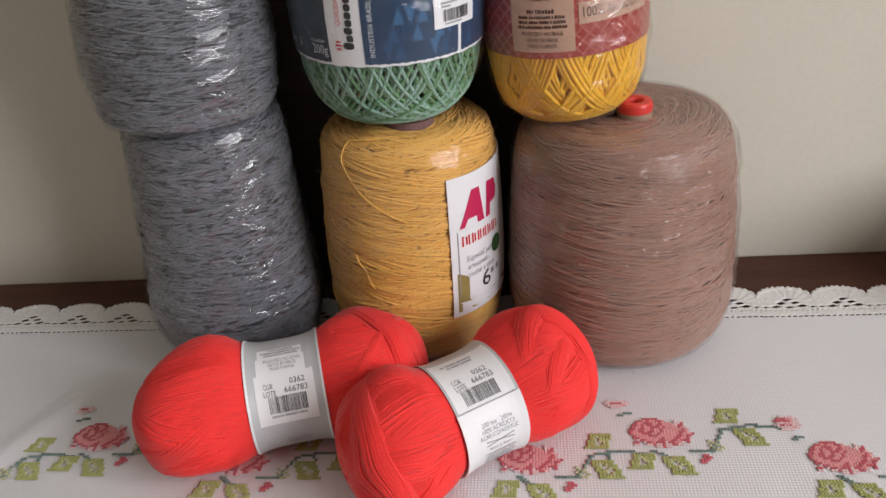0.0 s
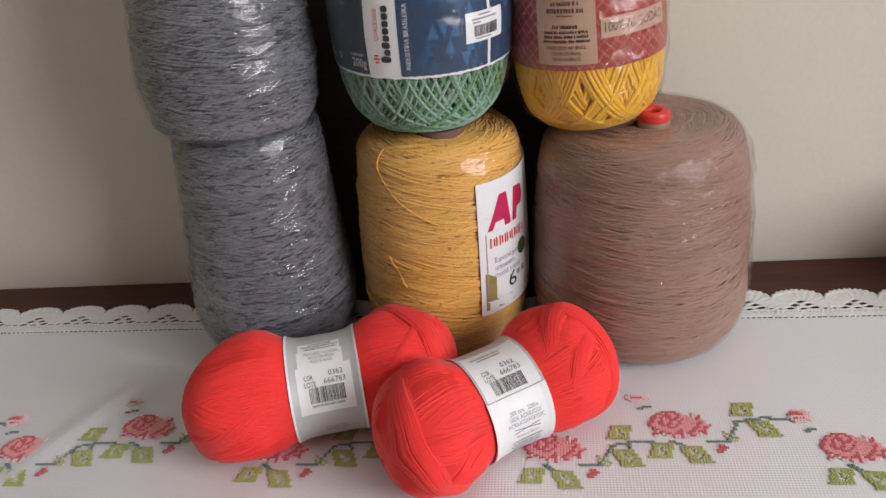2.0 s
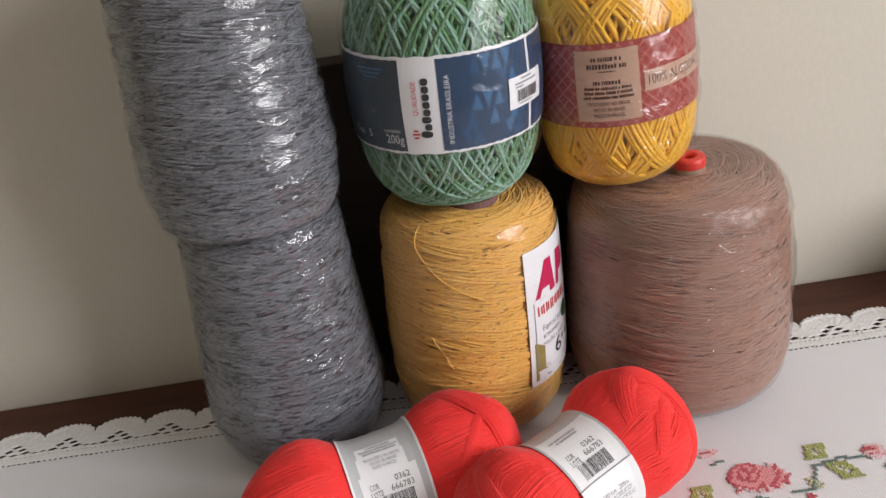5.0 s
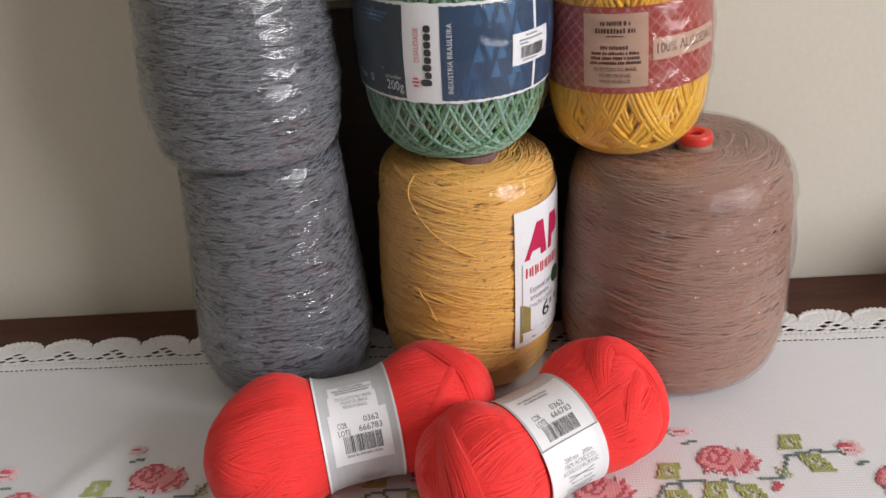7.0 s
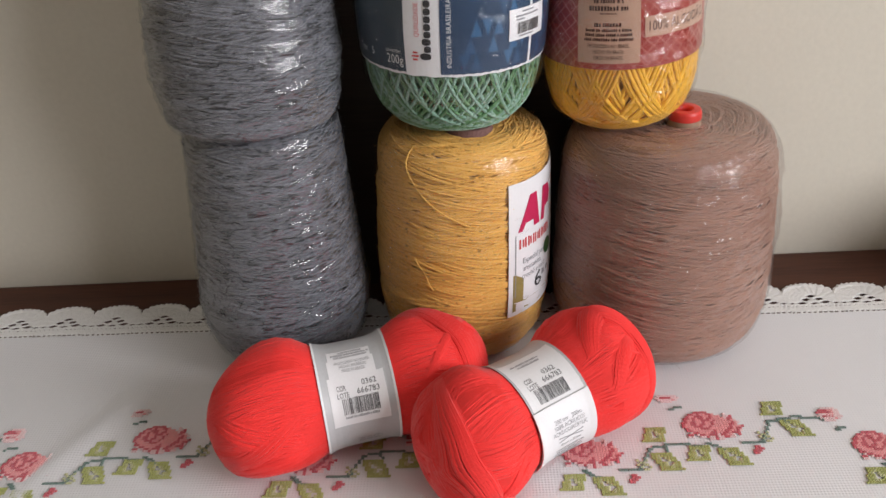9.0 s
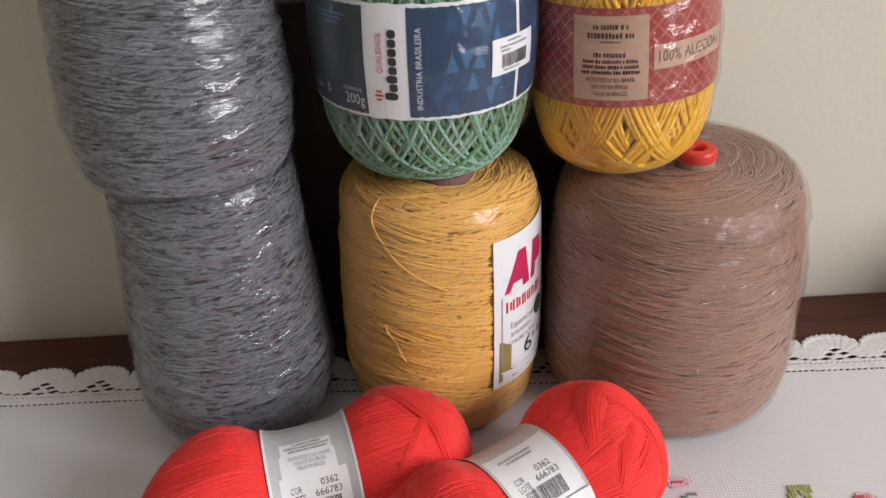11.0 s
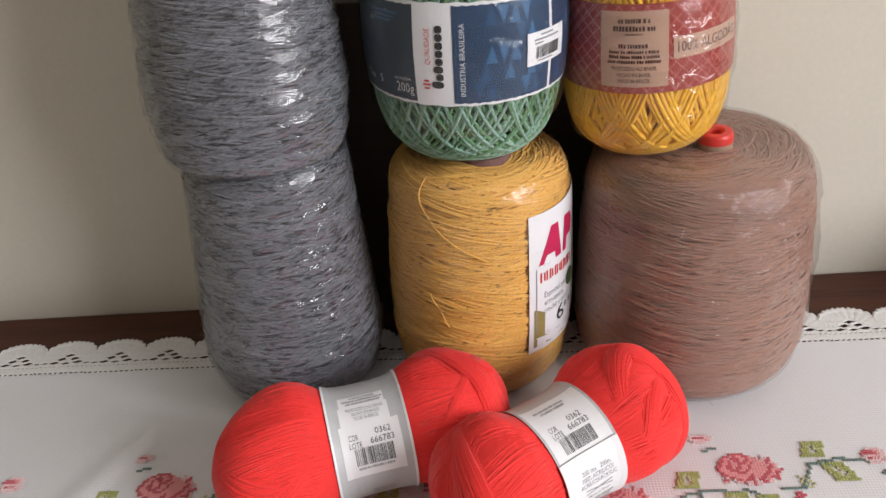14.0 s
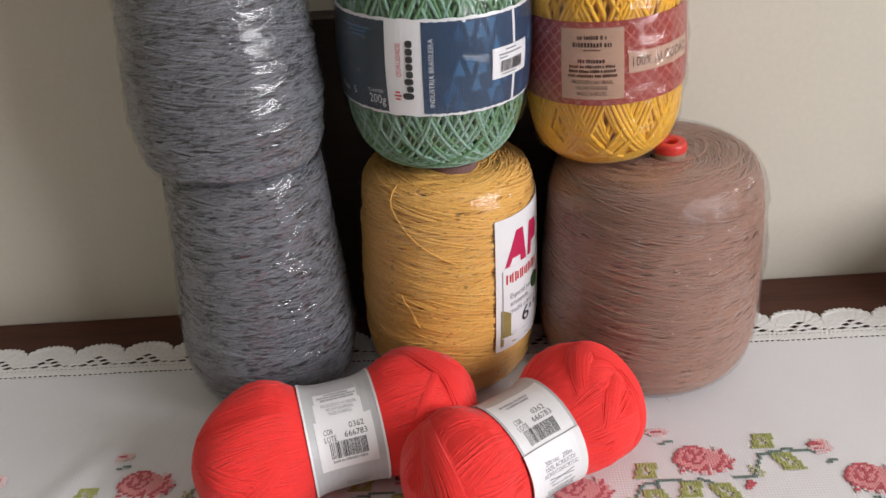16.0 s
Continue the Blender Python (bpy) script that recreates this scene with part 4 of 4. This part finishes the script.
tagged(put("wound_yarn", quick_mesh("wound_yarn", v, q), M_SUN, sun), kind="stuff")
v, q = lathe(SU, 0.0030, 160, 2, 0.0016, 9, 0.08, 0.94, 0.0005, 0.008)
put("plastic_film", quick_mesh("plastic_film", v, q), M_FILMS, sun, "clear plastic film").visible_shadow = False
lb = turned(SU)
S0, S1 = 0.0435, 0.0865
band = lb.sheet("paper_band", -2.9, 2.9, S0, S1, 0.0019, M_MAROON, sun, 96, 6, "maroon printed paper band with a pink lattice")
ls = Label(lambda u, v, off: lb.f(u / 0.0415, v, off))
# lattice of thin pink lines
for sgn in (1, -1):
    V, F = [], []
    for i in range(-24, 34):
        u0 = i * 0.0064
        b0, n = len(V), 20
        for j in range(n + 1):
            v_ = S0 + 0.0006 + (S1 - S0 - 0.0012) * j / n
            u = u0 + sgn * (v_ - (S0 + S1) / 2) * 0.95
            for d in (-0.00022, 0.00022):
                V.append(ls.f(u + d, v_, 0.0021))
        for j in range(n):
            F.append((b0 + 2 * j, b0 + 2 * j + 1, b0 + 2 * j + 3, b0 + 2 * j + 2))
    put("printed_lattice", mesh_of("printed_lattice", V, F), M_PINKLINE, band)
P0, P1 = radians(-38) * 0.0415, radians(4) * 0.0415
pn = ls.sheet("tan_panel", P0, P1, S0 + 0.0035, S1 - 0.003, 0.0023, M_TAN, band, 16, 6, thick=0.00015)
pc = (P0 + P1) / 2
vv = S1 - 0.0075
for i, (w_, h_, dv) in enumerate(((0.014, 0.0021, 0), (0.0185, 0.0024, 0.0036), (0.008, 0.0008, 0.0062), (0.0135, 0.0020, 0.0118), (0.022, 0.0016, 0.0146), (0.0225, 0.0016, 0.0170), (0.0235, 0.0016, 0.0194))):
    ls.words(pc, vv - dv, w_, h_, 0.0024, M_INKB, pn, i)
for i, s in enumerate(("PRODUZIDO NO BRASIL", "HECHO EN BRASIL", "MADE IN BRAZIL")):
    ls.text(s, pc, vv - 0.0228 - i * 0.0031, 0.0029, 0.0024, M_INKB, pn, width=(0.020, 0.015, 0.0145)[i])
p2 = ls.sheet("tan_panel", radians(7) * 0.0415, radians(62) * 0.0415, (S0 + S1) / 2 - 0.0052, (S0 + S1) / 2 + 0.0052, 0.0023, M_TAN, band, 24, 3, thick=0.00015)
ls.text("100% ALGODÃO", radians(34) * 0.0415, (S0 + S1) / 2, 0.0072, 0.0024, M_INKB, p2, width=0.036)

# ---------- red skeins ----------


class Skein:
    """A soft skein lying on its side: waisted under its band, closed at both ends."""

    def __init__(self, half_l, half_r, wide, high, waist, bend=0.0, seed=0.0, fat=0.0, droop=0.0, blunt=4.6, bumps=()):
        self.seed, self.fat, self.droop, self.blunt, self.bumps = seed, fat, droop, blunt, bumps
        self.hl, self.hr, self.w, self.h, self.waist, self.bend = half_l, half_r, wide, high, waist, bend

    def place(self, a, d, off=0.0):
        """a: -1 to 1 along the length (array), d: unit directions in the cross-section (array of 2)."""
        x = np.where(a < 0, self.hl, self.hr) * a
        env = np.clip(1 - np.abs(a) ** self.blunt, 0, 1) ** 0.5
        lobe = 1 - (1 - self.waist) * np.exp(-(x / 0.026) ** 4)
        lobe = lobe * (1 + self.fat * np.clip(-x / 0.045 - 0.45, 0, 1))
        ang = np.arctan2(d[..., 1], d[..., 0])
        k = self.seed
        lump = 0.040 * np.sin(2 * ang + 30 * x + k) + 0.026 * np.sin(3 * ang - 75 * x + 2 * k) + 0.014 * np.sin(5 * ang + 120 * x + 3 * k)
        f = env * lobe * (1 + lump * np.clip(np.abs(x) / 0.03 - 0.6, 0, 1))
        for ba, bang, amp, wa, wang in self.bumps:
            da = np.angle(np.exp(1j * (ang - radians(bang))))
            f = f * (1 + amp * np.exp(-((a - ba) / wa) ** 2 - (da / radians(wang)) ** 2))
        y = (self.w * f + off) * d[..., 0]
        zc = self.h * (0.96 - 0.10 * (1 - lobe) / max(1e-6, 1 - self.waist))
        z = zc + (self.h * f + off) * d[..., 1]
        y = y + np.where(x < 0, self.droop, self.bend) * x * x
        z = np.maximum(z, 0.0011 + 0.0006 * (1 + d[..., 1]))
        return np.stack([x, y, z], -1)


def skein_strands(sk, loops, tilt, seed, rad, depth, seg=72):
    """Loops of yarn from end to end, laid in bundles that each take their own slant."""
    rng = np.random.RandomState(seed)
    th = np.linspace(0, 2 * math.pi, seg, endpoint=False)
    P, O = [], []
    bundles = loops // 40
    for i in range(loops):
        b = i % bundles
        if i < bundles:
            if i == 0:
                mid, slant, lift = rng.uniform(0, 2 * math.pi, bundles), rng.normal(0, tilt, bundles), rng.uniform(-0.0010, 0.0009, bundles)
                slant[::6], lift[::6] = rng.choice((-1, 1), len(slant[::6])) * rng.uniform(0.3, 0.5, len(slant[::6])), 0.0007
                mid = 2 * math.pi * np.arange(bundles) / bundles + rng.uniform(-0.1, 0.1, bundles)
        w_ = rng.uniform(-1, 1)
        ph = mid[b] + 0.26 * w_
        ta = slant[b] + rng.normal(0, 0.035)
        high = lift[b] - 0.0009 * w_ * w_
        e = np.array([0, math.cos(ph), math.sin(ph)])
        u = np.array([math.cos(ta), -math.sin(ph) * math.sin(ta), math.cos(ph) * math.sin(ta)])
        q = np.cos(th)[:, None] * u + np.sin(th)[:, None] * e
        # keep the strands close to straight along the flanks
        a = np.sign(q[:, 0]) * (1 - (1 - np.abs(q[:, 0])) ** 1.25)
        d = q[:, 1:]
        nrm = np.linalg.norm(d, axis=1, keepdims=True)
        d = d / np.maximum(nrm, 1e-4)
        wav = 0.05 * np.sin(2 * th + rng.uniform(0, 6.3))
        c, s = np.cos(wav), np.sin(wav)
        d = np.stack([c * d[:, 0] - s * d[:, 1], s * d[:, 0] + c * d[:, 1]], -1)
        h = high - depth * rng.uniform(0, 1) + 0.0002 * np.sin(2 * th + rng.uniform(0, 6))
        h = np.where(np.abs(a) < 0.36, np.minimum(h, -0.0003), h)
        p = sk.place(np.clip(a, -0.999, 0.999), d, h)
        P.append(p)
        o = np.stack([0.6 * a * np.abs(a) ** 3, d[:, 0], d[:, 1]], -1)
        O.append(o / np.linalg.norm(o, axis=1, keepdims=True))
    return tubes(P, O, rad * rng.uniform(0.8, 1.2, loops), closed=True)


def skein_wrap(sk, path, count, wide, high, seed, rad=0.00055):
    """A raised bundle of strands laid over a lobe along a path of (a, degrees round, width), tucked in at its ends."""
    rng = np.random.RandomState(seed)
    p = np.array(path, dtype=float)
    k = np.linspace(0, 1, len(p))
    t = np.linspace(0, 1, 60)
    ker = np.hanning(15) / np.hanning(15).sum()
    soft = lambda v: np.convolve(np.r_[np.full(7, v[0]), v, np.full(7, v[-1])], ker, "valid")
    A, G = soft(np.interp(t, k, p[:, 0])), soft(np.interp(t, k, p[:, 1]))
    W = soft(np.interp(t, k, p[:, 2]))
    dA, dG = np.gradient(A) * 0.075, np.gradient(np.radians(G)) * 0.035
    ln = np.hypot(dA, dG) + 1e-9
    P, O = [], []
    for i in range(count):
        q = rng.uniform(-1, 1)
        off = q * wide * W * (1 + 0.08 * np.sin(t * rng.uniform(3, 9) + rng.uniform(0, 6)))
        a = np.clip(A - off * dG / ln / 0.075, -0.995, 0.995)
        g = np.radians(G) + off * dA / ln / 0.035
        d = np.stack([np.cos(g), np.sin(g)], -1)
        h = high * (1 - q * q) * np.sin(np.pi * np.clip(t, 0.0, 1)) ** 0.5 - 0.0012 * (1 - np.sin(np.pi * t) ** 0.3) - 0.0004 * rng.uniform()
        P.append(sk.place(a, d, h))
        o = np.stack([0.6 * a * np.abs(a) ** 3, d[:, 0], d[:, 1]], -1)
        O.append(o / np.linalg.norm(o, axis=1, keepdims=True))
    return tubes(P, O, rad * rng.uniform(0.85, 1.2, count))


def skein_body(sk, off):
    seg, na = 48, 60
    a = np.sin(np.linspace(-math.pi / 2, math.pi / 2, na)) * 0.9995
    ph = np.linspace(0, 2 * math.pi, seg, endpoint=False)
    d = np.stack([np.cos(ph), np.sin(ph)], -1)
    V = sk.place(np.repeat(a[:, None], seg, 1), np.repeat(d[None], na, 0), off).reshape(-1, 3)
    i, j = np.meshgrid(np.arange(na - 1), np.arange(seg), indexing="ij")
    jn = (j + 1) % seg
    return V, np.stack([i * seg + j, (i + 1) * seg + j, (i + 1) * seg + jn, i * seg + jn], -1).reshape(-1, 4)


def skein(m, sk, seed, label, front, wraps):
    """front: degrees round the skein, from straight up towards the viewer, at which the barcode's middle lies."""
    ob = thing("yarn_skein", m, label, "yarn skein", "red yarn skeins")
    v, q = skein_body(sk, 0.0001)
    put("yarn_core", quick_mesh("yarn_core", v, q), M_REDD, ob)
    v, q = skein_strands(sk, 960, 0.20, seed, 0.00055, 0.00035, 60)
    tagged(put("wound_yarn", quick_mesh("wound_yarn", v, q), M_RED, ob), kind="stuff")
    for i, (path, count, wide, high) in enumerate(wraps):
        v, q = skein_wrap(sk, path, count, wide, high, seed * 7 + i)
        tagged(put("yarn_wrap", quick_mesh("yarn_wrap", v, q), M_RED, ob, "thick red wrap laid over the end"), kind="stuff")
    R = sk.h * sk.waist

    def f(u, v, off):
        g = radians(front) - v / R
        a = u / (sk.hr if u > 0 else sk.hl)
        return tuple(sk.place(np.array(a), np.array([-math.sin(g), math.cos(g)]), off))

    return ob, Label(f), R


# first skein, behind: its printed side faces the viewer
SA = Skein(0.0785, 0.0765, 0.0366, 0.0328, 0.79, bend=0.6, seed=1.0, fat=0.10, droop=-1.8, bumps=((0.45, 110, -0.06, 0.10, 40), (-0.75, 150, 0.04, 0.3, 50), (-0.88, 65, -0.15, 0.30, 55)))
oa, la, R = skein(pose(-0.0862, 0.4165, 0, 0, 0, 16), SA, 61, "red acrylic yarn skein with silver-white paper band, lying on the cloth", 52, (
    (((0.40, 40, 0.5), (0.62, 70, 1.0), (0.80, 110, 1.0), (0.86, 160, 1.0), (0.80, 215, 0.8), (0.6, 250, 0.4)), 80, 0.0085, 0.0034),
    (((0.42, 150, 0.4), (0.60, 125, 0.8), (0.78, 95, 0.8), (0.9, 50, 0.6)), 40, 0.0050, 0.0016),
    (((-0.40, 150, 0.4), (-0.62, 168, 1.0), (-0.85, 190, 0.8), (-0.95, 240, 0.5)), 40, 0.0060, 0.0012)))
ba = la.sheet("paper_band", -0.0195, 0.0195, -0.036, 0.060, 0.0013, M_PAPERG, oa, 10, 40, "silver-grey and white printed paper band")
for u in (-0.0192, 0.0192):
    la.sheet("white_edge", u - 0.0006, u + 0.0006, -0.036, 0.060, 0.00155, M_PAPER, ba, 2, 40, thick=0.0002)
la.sheet("white_panel", -0.0150, 0.0150, -0.0135, 0.0100, 0.0015, M_PAPER, ba, 10, 12, thick=0.0002)
la.sheet("white_panel", -0.0135, 0.0115, 0.0100, 0.0190, 0.0015, M_PAPER, ba, 10, 8, thick=0.0002)
la.sheet("pale_panel", -0.0125, 0.0105, 0.0190, 0.0250, 0.0015, M_PAPER, ba, 10, 6, thick=0.0002)
for i, w in enumerate((0.013, 0.021, 0.018)):
    la.words(0.0, 0.0238 - i * 0.0016, w, 0.0011, 0.0016, M_GREYINK, ba, i)
for i, t_ in enumerate(("PRODUZIDO NO BRASIL", "HECHO EN BRASIL", "MADE IN BRAZIL")):
    la.text(t_, 0.0, 0.0172 - i * 0.0022, 0.0024, 0.0016, M_GREYINK, ba, width=(0.019, 0.0145, 0.0125)[i])
la.text("COR", -0.0085, 0.0045, 0.0036, 0.0016, M_INK, ba, width=0.0048)
la.text("0362", 0.0065, 0.0058, 0.0038, 0.0016, M_INK, ba, width=0.0078)
la.text("LOTE", -0.0080, 0.0012, 0.0036, 0.0016, M_INK, ba, width=0.0062)
la.text("666783", 0.0055, 0.0020, 0.0038, 0.0016, M_INK, ba, width=0.0118)
la.barcode(0.0005, -0.0042, 0.0190, 0.0078, 0.0016, ba, 5)
la.words(0.0005, -0.0095, 0.018, 0.0013, 0.0016, M_GREYINK, ba, 4)
la.text("200 tex 200m", 0.003, -0.0245, 0.0024, 0.0016, M_GREYINK, ba, width=0.013)
la.words(0.003, -0.0268, 0.012, 0.0012, 0.0016, M_GREYINK, ba, 5)

# second skein, in front, turned so that the overlap of its band shows
SB = Skein(0.0725, 0.0735, 0.0364, 0.0324, 0.78, bend=0.3, seed=4.2, fat=0.09, droop=-2.6, bumps=((0.42, 95, -0.13, 0.09, 35), (0.75, 95, 0.05, 0.2, 45), (-0.42, 170, -0.07, 0.10, 35), (-0.7, 140, 0.05, 0.25, 50)))
ob_, lb, R = skein(pose(0.0105, 0.4020, 0, 0, 0, 34), SB, 62, "red acrylic yarn skein with overlapping paper band, beside the other skein", 28, (
    (((0.36, 125, 0.4), (0.48, 95, 0.8), (0.66, 78, 1.0), (0.84, 100, 1.1), (0.90, 150, 1.1), (0.78, 200, 0.8), (0.5, 235, 0.5)), 90, 0.0085, 0.0036),
    (((0.40, 160, 0.5), (0.55, 135, 0.9), (0.70, 120, 0.8), (0.86, 125, 0.5)), 45, 0.0060, 0.0016),
    (((-0.60, 40, 0.5), (-0.82, 85, 1.0), (-0.92, 140, 1.1), (-0.80, 190, 1.0), (-0.50, 225, 0.7), (-0.3, 245, 0.4)), 90, 0.0080, 0.0034),
    (((-0.36, 165, 0.4), (-0.55, 172, 0.9), (-0.72, 190, 0.8), (-0.86, 225, 0.5)), 40, 0.0050, 0.0014)))
bb = lb.sheet("paper_band", -0.0180, 0.0180, -0.050, 0.040, 0.0013, M_PAPERG, ob_, 10, 40, "silver-grey and white printed paper band")
lb.sheet("white_panel", -0.0165, 0.0165, -0.008, 0.020, 0.0015, M_PAPER, bb, 10, 12, thick=0.0002)
lb.words(-0.002, 0.0160, 0.018, 0.0012, 0.0016, M_GREYINK, bb, 6)
lb.words(-0.001, 0.0140, 0.014, 0.0012, 0.0016, M_GREYINK, bb, 7)
lb.text("COR", -0.0090, 0.0052, 0.0036, 0.0016, M_INK, bb, width=0.0048)
lb.text("0362", 0.0050, 0.0066, 0.0038, 0.0016, M_INK, bb, width=0.0078)
lb.text("LOTE", -0.0085, 0.0020, 0.0036, 0.0016, M_INK, bb, width=0.0062)
lb.text("666783", 0.0045, 0.0030, 0.0038, 0.0016, M_INK, bb, width=0.0118)
lb.barcode(-0.0005, -0.0030, 0.0190, 0.0070, 0.0016, bb, 5)
fl = lb.sheet("band_flap", -0.0185, 0.0175, -0.050, -0.0085, 0.0026, M_PAPER, ob_, 10, 30, "white overlapping end of the paper band", thick=0.0008)
lb.text("200 tex   200m", 0.001, -0.0165, 0.0030, 0.0028, M_GREYINK, fl, width=0.017)
lb.text("100% ACRÍLICO/", 0.001, -0.0193, 0.0030, 0.0028, M_GREYINK, fl, width=0.019)
lb.text("ACRÍLICO/ACRYLIC", 0.001, -0.0221, 0.0030, 0.0028, M_GREYINK, fl, width=0.022)
lb.bar(0.001, -0.0258, 0.016, 0.0005, 0.0028, M_GREYINK, fl, turn=8)
lb.bar(0.001, -0.0258, 0.016, 0.0005, 0.0028, M_GREYINK, fl, turn=-8)
lb.text("4mm a 5mm", 0.001, -0.0290, 0.0026, 0.0028, M_GREYINK, fl, width=0.013)
for i in range(5):
    lb.words(0.001, -0.0322 - i * 0.0020, 0.018 - 0.002 * (i % 2), 0.0011, 0.0028, M_GREYINK, fl, i + 8)
for i in range(6):
    lb.bar(-0.009 + i * 0.0042, -0.0435, 0.0026, 0.0022, 0.0028, M_INK if i in (2, 3) else M_GREYINK, fl)
